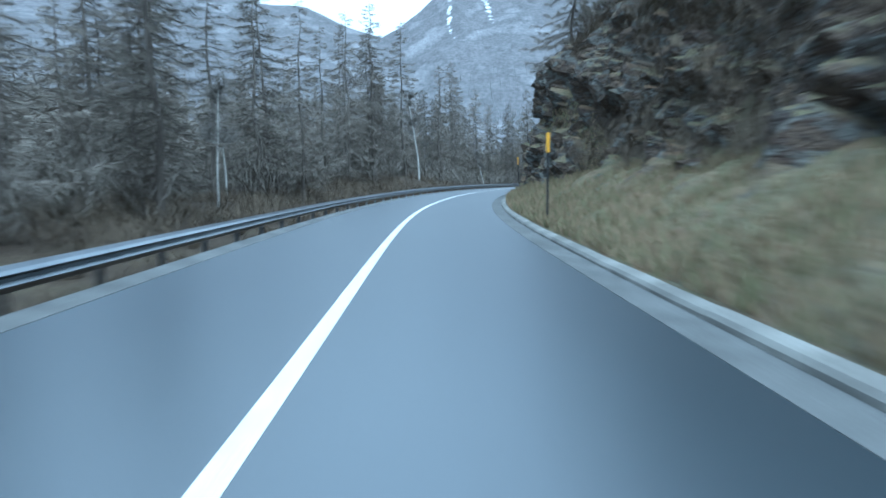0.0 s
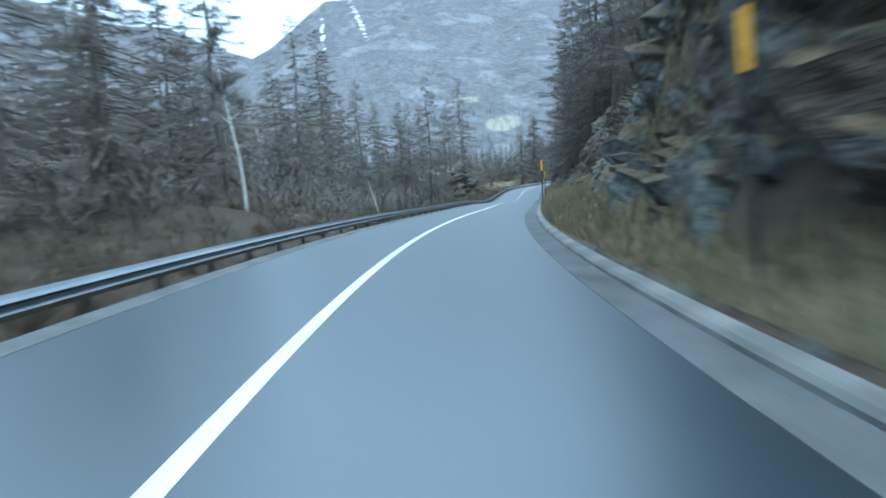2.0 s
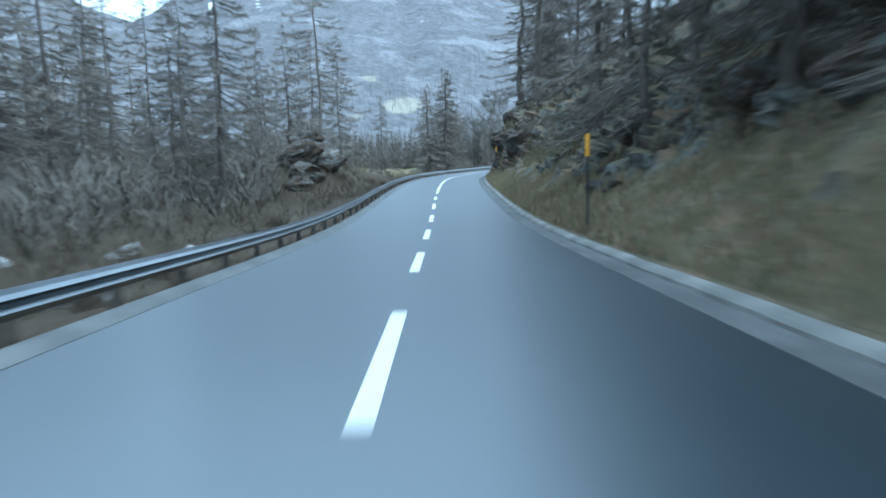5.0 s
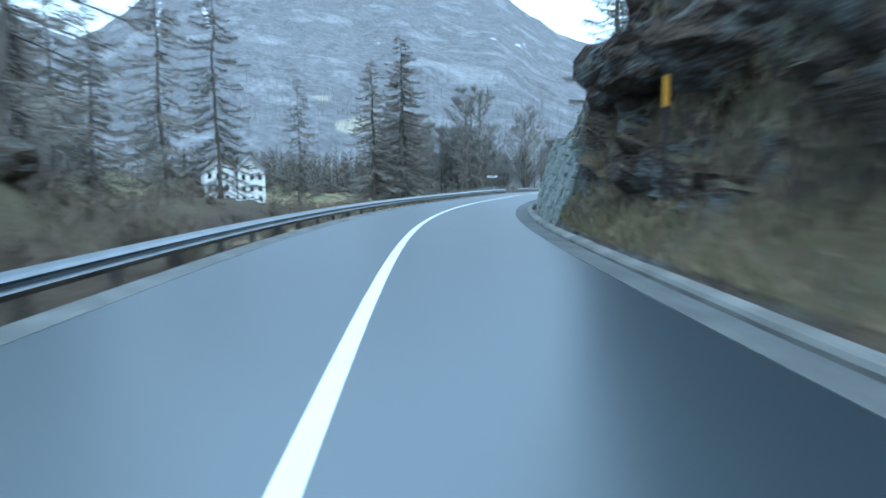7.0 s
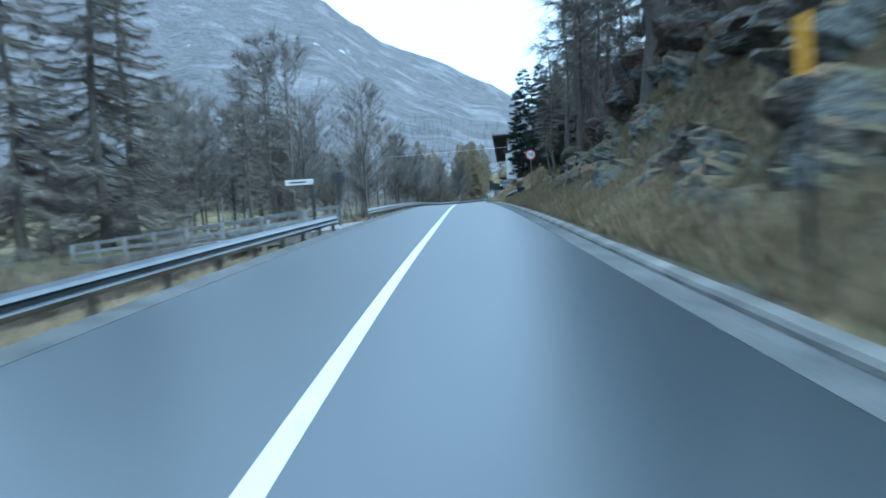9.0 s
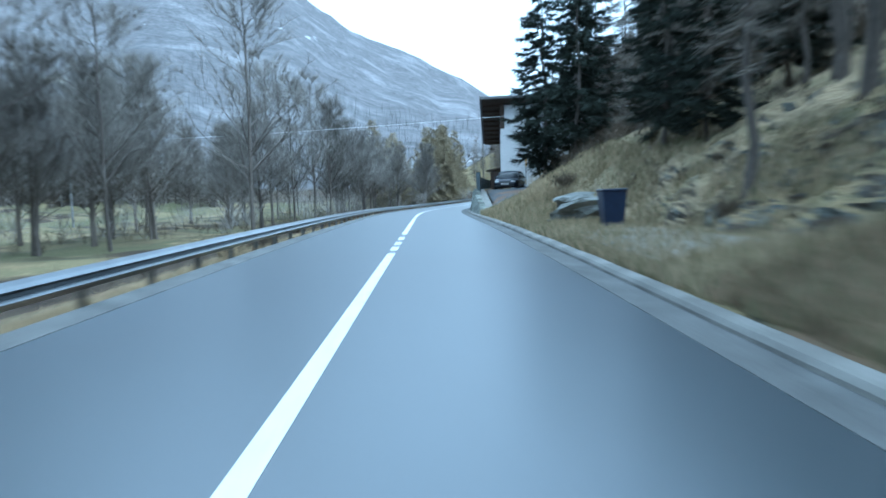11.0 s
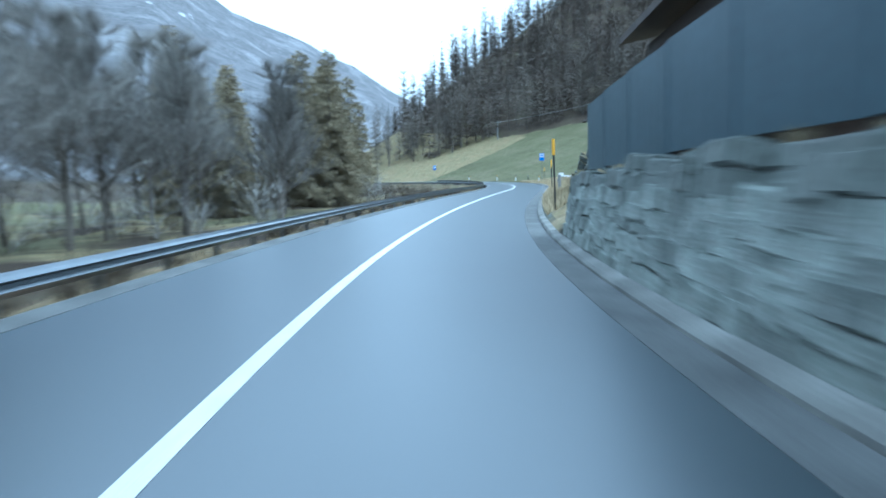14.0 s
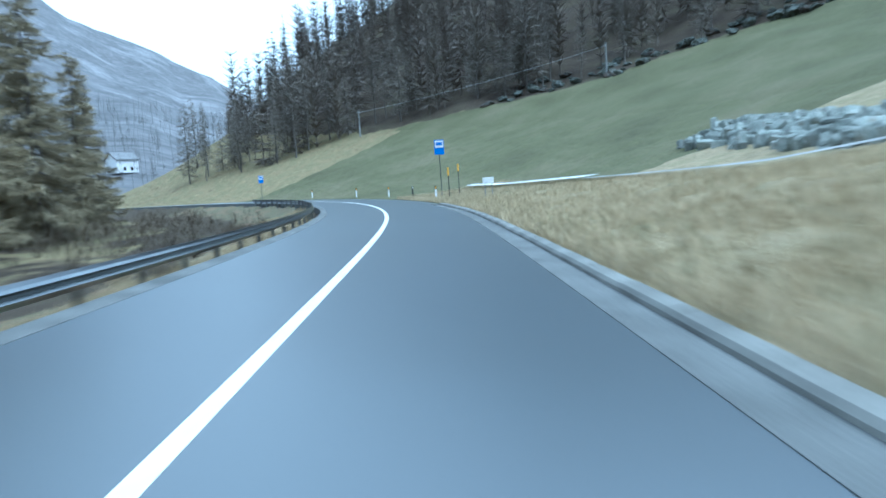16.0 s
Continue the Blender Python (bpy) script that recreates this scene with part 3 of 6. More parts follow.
def guard_rail(s0, s1):
    rail = new("guard_rail")
    rail.location = on_road(s0, -3.4)
    tagged(rail, "galvanised steel W-beam guard rail on posts", "guard rail", group="guard rails")
    inv = Matrix.Translation(-rail.location)
    face = [(-3.36 - 0.02 + d * -1 - 0.09, 0.42 + z) for d, z in BEAM]
    back = [(u - 0.006, z) for u, z in face[::-1]]
    me = sweep("beam", face + back, s0, s1, 1.0, STEEL)
    me.transform(inv)
    part("beam", me, rail)
    pbm = mesh_from("post", [(-.05, -.03, -.7), (.05, -.03, -.7), (.05, .03, -.7), (-.05, .03, -.7), (-.05, -.03, .4), (.05, -.03, .4), (.05, .03, .4), (-.05, .03, .4)],
                    [(0, 3, 2, 1), (4, 5, 6, 7), (0, 1, 5, 4), (1, 2, 6, 5), (2, 3, 7, 6), (3, 0, 4, 7)], STEEL)
    for s in np.arange(s0 + 0.7, s1, 2.0):
        p = part("post", pbm, rail)
        p.matrix_basis = Matrix.Translation(on_road(s, -3.52) - rail.location) @ pose(0, 0, 0, 0, 0, math.degrees(heading(s)))
    return rail


guard_rail(-18, 207)
guard_rail(214, 400)
# ---- more materials ----
BARK = surface("larch_bark", [(0.09, 0.08, 0.07), (0.17, 0.15, 0.13)], 3.0, 0.95, 0.8, 25.0, spec=0.2, streak=(1, 1, 0.25), jitter=0.25)
BIRCH_BARK = surface("birch_bark", [(0.2, 0.19, 0.18), (0.5, 0.49, 0.46), (0.58, 0.57, 0.54)], 2.0, 0.85, 0.4, 12.0, spec=0.2, streak=(1, 1, 3))
TWIG = surface("larch_twigs", [(0.165, 0.147, 0.124), (0.245, 0.222, 0.19)], 0.5, 0.95, 0.0, 6.0, spec=0.1, jitter=0.35)
GOLD_TWIG = surface("golden_larch_needles", [(0.25, 0.215, 0.145), (0.35, 0.3, 0.195)], 0.5, 0.95, 0.0, 6.0, spec=0.1, jitter=0.3)
GREY_TWIG = surface("bare_twigs", [(0.19, 0.178, 0.16), (0.27, 0.254, 0.232)], 0.5, 0.95, 0.0, 6.0, spec=0.1, jitter=0.3)
NEEDLES = surface("spruce_needles", [(0.026, 0.033, 0.028), (0.055, 0.066, 0.052)], 0.8, 0.9, 0.0, 6.0, spec=0.2, jitter=0.3)
WOOD_TWIG = surface("brown_wood_twigs", [(0.12, 0.1, 0.085), (0.2, 0.175, 0.15), (0.27, 0.24, 0.205)], 0.09, 0.95, 0.0, 1.2, spec=0.1)
# bare twigs of the far trees, greyed and paled as if seen through haze
HAZE_TWIG = surface("hazed_bare_wood", [(0.18, 0.178, 0.175), (0.25, 0.247, 0.242)], 0.05, 0.95, 0.0, 1.0, spec=0.1)
SHRUB = surface("dry_shrub", [(0.08, 0.066, 0.05), (0.15, 0.122, 0.088)], 1.5, 0.95, 0.0, 12.0, spec=0.1, jitter=0.35)


# ---- trees ----
def tube(path, radii, sides):
    """Vertices and faces of a tapered tube along a path."""
    v, f = [], []
    for i, (p, r) in enumerate(zip(path, radii)):
        d = (path[min(i + 1, len(path) - 1)] - path[max(i - 1, 0)]).normalized()
        a = d.cross(Vector((0.31, 0.2, 0.93)) if abs(d.z) < 0.9 else Vector((1, 0.1, 0))).normalized()
        b = d.cross(a)
        v += [p + r * (math.cos(6.2832 * k / sides) * a + math.sin(6.2832 * k / sides) * b) for k in range(sides)]
        if i:
            n = (i - 1) * sides
            f += [(n + k, n + (k + 1) % sides, n + sides + (k + 1) % sides, n + sides + k) for k in range(sides)]
    return v, f


def join(pieces):
    v, f = [], []
    for a, b in pieces:
        n = len(v)
        v += a
        f += [tuple(i + n for i in q) for q in b]
    return v, f


def sliver(p, d, length, width, rng):
    """A fine twig with its side shoots as a narrow tapered blade."""
    side = d.cross(Vector((rng.uniform(-1, 1), rng.uniform(-1, 1), rng.uniform(-1, 1)))).normalized() * width
    return [p + side, p + d * length, p - side], [(0, 1, 2)]


def tree_thing(name, label, trunk, limbs, twigs, wood, leaf):
    root = tagged(new(name), label, "tree", group=name + "s")
    for n, (v, f), m in (("trunk", trunk, wood), ("branch_frame", limbs, wood), ("crown", twigs, leaf)):
        ob = part(n, mesh_from(n, v, f, m, smooth=(n == "trunk")), root)
        if n != "trunk":
            tagged(ob, kind="stuff")
    return root


def conifer(name, label, h, spread, seed, wood, leaf, bare=0.12, dense=1.0, droop=0.4, twig=0.015, lean=0.0, girth=1.0):
    rng = random.Random(seed)
    wob = [Vector((rng.uniform(-1, 1), rng.uniform(-1, 1), 0)) * 0.012 * h for _ in range(9)]
    stem = [Vector((lean * h * (i / 8) ** 1.6, 0, -0.4 + (h + 0.4) * i / 8)) + wob[i] * (i > 0) * (i < 8) for i in range(9)]
    r0 = (0.008 * h + 0.03) * girth
    trunk = tube(stem, [r0 * (1.25 if i == 0 else 1.0) * (1 - i / 8.3) + 0.008 for i in range(9)], 8)

    def at(z):
        t = min(max((z + 0.4) / (h + 0.4) * 8, 0), 7.999)
        return stem[int(t)].lerp(stem[int(t) + 1], t - int(t))
    limbs, twigs = [], []
    for i in range(int(h * 6.0 * dense)):
        zr = bare + (0.985 - bare) * (i + rng.random()) / (h * 6.0 * dense)
        length = (spread * (1 - zr) ** 0.75 * rng.uniform(0.45, 1.1) + 0.25) * (min(1, 0.55 + 3 * (zr - bare)))
        az = rng.uniform(0, 6.2832)
        out = Vector((math.cos(az), math.sin(az), 0))
        tip = 0.5 * zr - droop + rng.uniform(-0.12, 0.12)
        p0 = at(zr * h)
        pts = [p0, p0 + out * (0.4 * length) + Vector((0, 0, (tip - 0.06) * 0.4 * length)),
               p0 + out * (0.75 * length) + Vector((0, 0, (tip - 0.1) * 0.75 * length)), p0 + out * length + Vector((0, 0, tip * 0.85 * length))]
        rb = (0.009 + 0.008 * length) * (0.6 + 0.4 * girth)
        limbs.append(tube(pts, [rb, rb * 0.7, rb * 0.45, rb * 0.15], 3))
        n = max(4, int(length * 40.0 * dense))
        for k in range(n):
            t = 0.15 + 0.85 * (k + rng.random()) / n
            j = min(int(t * 3), 2)
            p = pts[j].lerp(pts[j + 1], t * 3 - j)
            side = Vector((-out.y, out.x, 0)) * rng.choice((-1, 1))
            d = (side * rng.uniform(0.3, 1.0) + out * rng.uniform(0.2, 0.9) + Vector((0, 0, rng.uniform(-0.7, 0.25)))).normalized()
            twigs.append(sliver(p, d, rng.uniform(0.4, 1.0) * (0.6 + 0.4 * (1 - zr)) * (1 + 0.1 * h / 15), twig, rng))
    return tree_thing(name, label, trunk, join(limbs), join(twigs), wood, leaf)


def broadleaf(name, label, h, spread, seed, wood, leaf, stems=1, twig=0.0095, lean=0.0, fork=0.2):
    rng = random.Random(seed)
    trunks, limbs, twigs = [], [], []

    def grow(p, d, length, r, level):
        pts = [p]
        for i in range(3):
            d = (d + Vector((rng.uniform(-1, 1), rng.uniform(-1, 1), rng.uniform(-0.1, 0.6))) * 0.16).normalized()
            pts.append(pts[-1] + d * (length / 3))
        limbs.append(tube(pts, [r, r * 0.8, r * 0.6, r * 0.35], 4 if level < 2 else 3))
        if level >= 3:
            for q in pts[1:]:
                for _ in range(13):
                    e = (d + Vector((rng.uniform(-1, 1), rng.uniform(-1, 1), rng.uniform(-0.5, 0.9))) * 0.8).normalized()
                    twigs.append(sliver(q, e, rng.uniform(0.6, 1.5), twig, rng))
            return
        for _ in range(rng.randint(3, 4)):
            t = rng.uniform(0.35, 1.0) * 3
            j = min(int(t), 2)
            q = pts[j].lerp(pts[j + 1], t - j)
            e = (d * 0.9 + Vector((rng.uniform(-1, 1), rng.uniform(-1, 1), rng.uniform(-0.1, 0.5))) * 0.8).normalized()
            grow(q, e, length * rng.uniform(0.5, 0.72), r * 0.5, level + 1)
    for k in range(stems):
        base = Vector((rng.uniform(-0.5, 0.5), rng.uniform(-0.5, 0.5), -0.4)) if stems > 1 else Vector((0, 0, -0.4))
        ln = lean if stems == 1 else rng.uniform(-0.12, 0.12)
        hh = h * rng.uniform(0.75, 1.0) if stems > 1 else h
        stem = [base + Vector((ln * hh * (i / 6) ** 1.3 + rng.uniform(-0.08, 0.08), rng.uniform(-0.08, 0.08), (hh * 0.92 + 0.4) * i / 6)) for i in range(7)]
        r0 = 0.0065 * hh + 0.025
        trunks.append(tube(stem, [r0 * (1 - i / 7.2) + 0.01 for i in range(7)], 7))
        for i in range(int(24 * spread)):
            zr = fork + (1 - fork) * rng.random()
            t = min(zr * 6, 5.999)
            p = stem[int(t)].lerp(stem[int(t) + 1], t - int(t))
            az = rng.uniform(0, 6.2832)
            d = Vector((math.cos(az), math.sin(az), rng.uniform(0.35, 1.3))).normalized()
            grow(p, d, h * 0.24 * spread * (1.2 - zr), r0 * 0.35 * (1.15 - zr) + 0.008, 2)
    return tree_thing(name, label, join(trunks), join(limbs), join(twigs), wood, leaf)


LARCH = [conifer("larch_tree", "tall bare larch with grey-brown drooping branches", h, sp, i + 3, BARK, TWIG, bare=b, dense=dn)
         for i, (h, sp, b, dn) in enumerate(((17, 3.9, 0.06, 1.0), (20, 4.2, 0.1, 0.95), (14, 3.3, 0.05, 1.1), (19, 3.4, 0.22, 0.85), (22, 4.9, 0.06, 1.0), (20, 6.2, 0.04, 0.95)))]
GOLD = [conifer("golden_larch_tree", "slender larch with yellow-brown autumn needles", h, sp, i + 31, BARK, GOLD_TWIG, bare=0.05, dense=2.3, twig=0.0125)
        for i, (h, sp) in enumerate(((17, 4.6), (14, 3.2)))]
SPRUCE = [conifer("spruce_tree", "dark green spruce with dense drooping boughs", h, sp, i + 51, BARK, NEEDLES, bare=0.1, dense=1.35, droop=0.45, twig=0.045)
          for i, (h, sp) in enumerate(((13, 3.8), (16, 4.2)))]
OLD = [conifer("old_larch_tree", "old bare larch with a thick trunk on the rock", h, 6.4, i + 61, BARK, TWIG, bare=0.13, dense=0.8, droop=0.3, girth=2.6, lean=ln)
       for i, (h, ln) in enumerate(((19, -0.05), (17, 0.06)))]
BIG = conifer("big_larch_tree", "big bare larch with a stout trunk and drooping branches", 21, 6.2, 66, BARK, TWIG, bare=0.05, dense=1.35, girth=1.9)
SLIM = [conifer("slim_larch_tree", "thin straight larch with a high sparse crown", h, 2.3, i + 71, BARK, TWIG, bare=0.25, dense=0.85)
        for i, h in enumerate((15, 18))]
ALDER = [broadleaf("alder_tree", "bare grey alder with several upright stems", h, sp, i + 81, BARK, GREY_TWIG, stems=st)
         for i, (h, sp, st) in enumerate(((15, 1.2, 2), (17, 1.35, 1), (13, 1.15, 3)))]
BIRCH = [broadleaf("birch_tree", "slender leaning birch with a pale trunk", h, 0.5, i + 91, BIRCH_BARK, GREY_TWIG, stems=1, lean=ln, fork=0.5)
         for i, (h, ln) in enumerate(((11, -0.13), (9, -0.05), (9, -0.25)))]
_used = set()


def plant(kind, s, u, size=1.0, turn=None, rng=random):
    p = on_road(s, u)
    k = kind if not isinstance(kind, list) else rng.choice(kind)
    z = (bank_height(s, u) if 3.5 < u < 29 else height_at(p.x, p.y)) - 0.1
    m = pose(p.x, p.y, z, 0, 0, rng.uniform(0, 360) if turn is None else turn + math.degrees(heading(s))) @ Matrix.Scale(size, 4)
    if k.name not in _used:
        _used.add(k.name)
        k.matrix_basis = m
        return k
    return copy_thing(k, m @ Matrix.Scale(1 / k.scale.x, 4))


def bank_height(s, u):
    return float(road_np(s, 0)[2]) + float(uphill(np.array(s, float), np.array(u, float)))


# single trees that stand out along the road
for k, s, u, size, turn in (
        (LARCH[0], 64.0, -14.2, 0.85, 40), (BIRCH[0], 71.2, -11.7, 0.95, 0), (BIRCH[1], 58.4, -20.0, 1.0, 0), (BIRCH[1], 44, -17, 0.9, 20), (BIRCH[1], 36, -13, 0.8, 200),
        (BIRCH[2], 115.8, -16.0, 0.9, 0), (BIRCH[1], 96, -20, 0.9, 0), (LARCH[4], 147, -18.5, 0.8, 0), (LARCH[1], 150, -21, 0.8, 90), (LARCH[0], 140, -22, 0.8, 10),
        (BIG, 229, -21.6, 0.95, 0), (BIG, 219.3, -18.2, 0.95, 130), (BIG, 216.0, -20.5, 0.8, 10), (LARCH[1], 222, -23, 0.75, 0), (LARCH[0], 236, -14.0, 0.9, 60), (SLIM[0], 224, -12.0, 0.7, 0), (SLIM[1], 221, -11.0, 0.6, 0),
        (LARCH[4], 199, -29.1, 1.1, 0), (LARCH[4], 192.7, -30.1, 1.05, 80), (LARCH[5], 186, -34, 1.0, 0), (LARCH[1], 180, -30, 1.1, 0), (LARCH[4], 174, -31, 1.0, 10),
        (GOLD[0], 377.2, -22.9, 1.05, 0), (GOLD[0], 384, -27, 0.9, 0), (GOLD[0], 348, -20, 0.9, 10), (GOLD[0], 366, -22, 1.0, 90), (GOLD[0], 384, -20, 1.0, 10), (GOLD[0], 390, -21.5, 0.95, 200), (GOLD[1], 392, -18, 1.0, 70), (GOLD[0], 380, -24, 1.0, 120), (GOLD[0], 397, -24, 0.9, 20), (GOLD[1], 402, -17, 0.9, 150), (GOLD[1], 338, -22.7, 0.9, 0), (GOLD[1], 344, -26, 0.9, 0), (GOLD[0], 352, -18.5, 0.95, 0), (GOLD[1], 357, -22, 1.0, 0),
        (LARCH[5], 44.5, 7.2, 0.62, 0), (LARCH[5], 52, 7.8, 0.7, 140), (LARCH[4], 60, 8.6, 0.7, 30), (OLD[0], 207.5, 7.4, 1.0, 0), (OLD[1], 161.2, 6.6, 0.85, 60), (OLD[0], 152.5, 7.6, 0.8, 210), (LARCH[4], 157.5, 9.5, 0.85, 0), (LARCH[5], 166, 9.5, 0.8, 120), (BIG, 178.5, 8.6, 0.7, 20), (LARCH[2], 184, 7.8, 0.6, 200), (LARCH[2], 171, 8.4, 0.65, 40),  (OLD[1], 203.5, 11.0, 0.95, 90), (OLD[0], 214.5, 10.6, 0.9, 160), (OLD[1], 198, 13.0, 0.9, 200), (OLD[1], 77, 10.2, 0.75, 20), (OLD[0], 84, 11.5, 0.8, 100), (OLD[1], 91, 9.4, 0.8, 250), (OLD[0], 70.5, 11.5, 0.7, 300), (LARCH[5], 98, 8.4, 0.85, 0), (LARCH[5], 104.5, 7.2, 0.9, 50), (LARCH[4], 112, 7.2, 0.8, 0), (LARCH[5], 120, 7.0, 0.8, 0), (LARCH[4], 128, 7.2, 0.8, 100), (LARCH[1], 214, 11.5, 0.8, 0), (SPRUCE[1], 270.8, 8.9, 0.95, 0), (SPRUCE[0], 266.5, 10.6, 1.05, 0), (SPRUCE[0], 273.0, 11.6, 0.9, 40), (SPRUCE[0], 275.5, 13.5, 1.0, 40), (SPRUCE[1], 244.5, 8.6, 0.5, 0), (SPRUCE[0], 241.5, 8.8, 0.5, 0), (LARCH[2], 266, 13.5, 0.85, 0), (LARCH[0], 262, 15.0, 0.8, 0), (SPRUCE[1], 272, 17.5, 0.8, 0), (LARCH[2], 256, 13.5, 0.8, 0), (LARCH[0], 250, 14.5, 0.7, 0), (LARCH[2], 246, 9.5, 0.7, 0), (LARCH[0], 251, 10.5, 0.6, 0), (SPRUCE[0], 243, 12, 0.6, 0)):
    plant(k, s, u, size, turn)

rng = random.Random(11)


def in_glade(p):
    """Open meadow strip below the manor house."""
    return 165 < p.y < 298 and abs(p.x - 31.5 - 0.125 * (p.y - 128)) < 1.5 + 0.025 * (p.y - 128)


def grove(kinds, n, s0, s1, u0, u1, lo, hi, gap=2.6, keep=lambda s, u: True):
    done, tries = [], 0
    while len(done) < n and tries < n * 30:
        tries += 1
        s, u = rng.uniform(s0, s1), rng.uniform(u0, u1)
        if keep(s, u) and all((s - a) ** 2 + (u - b) ** 2 > gap * gap for a, b in done):
            done.append((s, u))
            size, kind, turn = rng.uniform(lo, hi), rng.choice(kinds), rng.uniform(0, 360)
            if not in_glade(on_road(s, u)):
                plant(kind, s, u, size, turn)


grove(LARCH, 84, 15, 165, -45, -13.5, 0.75, 1.15, 3.2)
grove(LARCH + SLIM, 26, -5, 60, -30, -11, 0.7, 1.1, 3.0)
grove(LARCH, 10, 160, 215, -60, -34, 0.6, 0.9, 4.0)
grove(LARCH + SLIM, 44, 5, 135, 11, 26, 0.55, 0.95, 3.0)
grove(LARCH + SLIM, 22, 92, 130, 8.0, 14, 0.65, 1.0, 2.2)
grove(LARCH, 16, 12, 62, 9.5, 19, 0.5, 0.8, 2.6)
grove(SLIM, 14, 219, 240, 6.6, 11, 0.65, 0.95, 1.5)
grove(LARCH + SLIM, 26, 140, 235, 10, 27, 0.5, 0.9, 3.0)
grove(SLIM + LARCH[3:4], 16, 222, 248, 9, 18, 0.5, 0.85, 1.8)
grove(SPRUCE + LARCH, 12, 240, 330, 20, 29, 0.5, 0.8, 3.0)
grove(ALDER, 30, 240, 300, -34, -11.5, 0.85, 1.15, 3.0)
grove(ALDER, 22, 300, 338, -36, -13.0, 0.7, 0.95, 2.8)
grove(GOLD, 16, 336, 376, -34, -17.5, 0.7, 1.0, 2.4)
grove(LARCH[:3] + SLIM, 40, 388, 470, 12, 75, 0.55, 0.85, 2.6, lambda s, u: 0 < u - float(np.interp(s, [372, 391, 398, 409, 430, 440, 460], [70, 62, 47, 40, 30, 17, 10])) < 8)
grove(LARCH, 14, 165, 215, -52, -24, 0.7, 1.0, 4.0)
for k in LARCH + OLD + [BIG] + GOLD + SPRUCE + SLIM + ALDER + BIRCH:
    if k.name not in _used:
        for o in (*k.children, k):
            bpy.data.objects.remove(o)


# ---- far woods: many small trees as one body ----
def far_wood(name, label, places, tall, leaf, seed, whorls=9, arms=6, leafy=0.3):
    r2 = np.random.RandomState(seed)
    n = len(places)
    h = r2.uniform(tall[0], tall[1], n)
    V, F = [], []
    base = np.array(places)
    round_top = r2.uniform(0, 1, n) < leafy
    for w in range(whorls):
        zr = np.clip(0.1 + 0.88 * (w + r2.uniform(-0.4, 0.9, n)) / whorls, 0.08, 0.98)
        rad = h * np.where(round_top, 0.34 * np.sqrt(np.clip(zr * (1.02 - zr), 0, 1)), 0.2 * (1 - zr) ** 0.8)
        for a in range(arms):
            az, k = r2.uniform(0, 6.2832, n), r2.uniform(0.5, 1.2, n)
            c, s_ = np.cos(az), np.sin(az)
            zero = 0 * h
            p = base + np.stack([zero, zero, zr * h], -1)
            tip = base + np.stack([c * rad * k, s_ * rad * k, zr * h + np.where(round_top, 0.7, r2.uniform(-0.5, 0.1, n)) * rad * k], -1)
            wd = 0.0062 * h * (1.05 - 0.7 * zr)
            side = np.stack([-s_ * wd, c * wd, r2.uniform(-1, 1, n) * wd], -1)
            V.append(np.stack([p + side, tip, p - side], 1))
    for a in (0.0, 2.09):
        c, s_ = math.cos(a) * 0.008, math.sin(a) * 0.008
        V.append(np.stack([base + np.stack([-c * h, -s_ * h, 0 * h - 1], -1), base + np.stack([c * h, s_ * h, 0 * h - 1], -1), base + np.stack([0 * h, 0 * h, h], -1)], 1))
    v = np.concatenate(V).reshape(-1, 3)
    me = bpy.data.meshes.new(name)
    me.vertices.add(len(v))
    me.vertices.foreach_set("co", v.ravel().astype(np.float32))
    me.loops.add(len(v))
    me.loops.foreach_set("vertex_index", np.arange(len(v), dtype=np.int32))
    me.polygons.add(len(v) // 3)
    me.polygons.foreach_set("loop_start", np.arange(0, len(v), 3, dtype=np.int32))
    me.update(calc_edges=True)
    me.materials.append(leaf)
    return tagged(new(name, me), label, "wood", kind="stuff")


def scatter(n, s0, s1, u0, u1, seed, keep=None, edge=False):
    r2 = np.random.RandomState(seed)
    s, u = r2.uniform(s0, s1, n), r2.uniform(u0, u1, n)
    if keep is not None:
        m = keep(s, u)
        s, u = s[m], u[m]
    x, y, _, _ = road_np(s, u)
    if edge:  # the wood ends where the hill turns away from the road
        m = (x - 158) * 0.738 - (y - 276) * 0.674 > 2.0
        x, y = x[m], y[m]
    return np.stack([x, y, ground_height(x, y)], -1)


far_wood("hillside_wood", "grey-brown larch wood on the hillside", scatter(800, -30, 345, 29, 120, 1), (10, 16), WOOD_TWIG, 1, 17, 12)
far_wood("hillside_wood", "dark larch wood above the green field", scatter(1500, 372, 560, 12, 150, 2, lambda s, u: u > np.interp(s, [372, 391, 398, 409, 430, 440, 460, 640], [70, 62, 48, 41, 31, 18, 11, 11]), edge=True), (8, 17), WOOD_TWIG, 2, 17, 22, 0.45)
far_wood("valley_wood", "grey larch wood across the valley", scatter(1300, -60, 175, -140, -42, 3), (15, 25), TWIG, 3, 18, 12)
far_wood("valley_wood", "bare trees beyond the valley meadow", scatter(1500, 175, 600, -190, -75, 4, lambda s, u: ~((u > -110) & (s > 225) & (s < 330))), (9, 17), TWIG, 4, 14, 11)
r3 = np.random.RandomState(5)
_r, _a = 300 + 700 * r3.uniform(0, 1, 6500) ** 0.8, np.radians(r3.uniform(-45, 62, 6500))
_x, _y = HUB[0] + _r * np.sin(_a), HUB[1] + _r * np.cos(_a)
_m = fbm(_x * 0.012, _y * 0.012) > -0.35
# distant trees carry the haze in their twig colour
far_wood("mountain_wood", "sparse haze-paled wood on the far mountain side", np.stack([_x, _y, ground_height(_x, _y)], -1)[_m], (9, 15), HAZE_TWIG, 6, 6, 6)
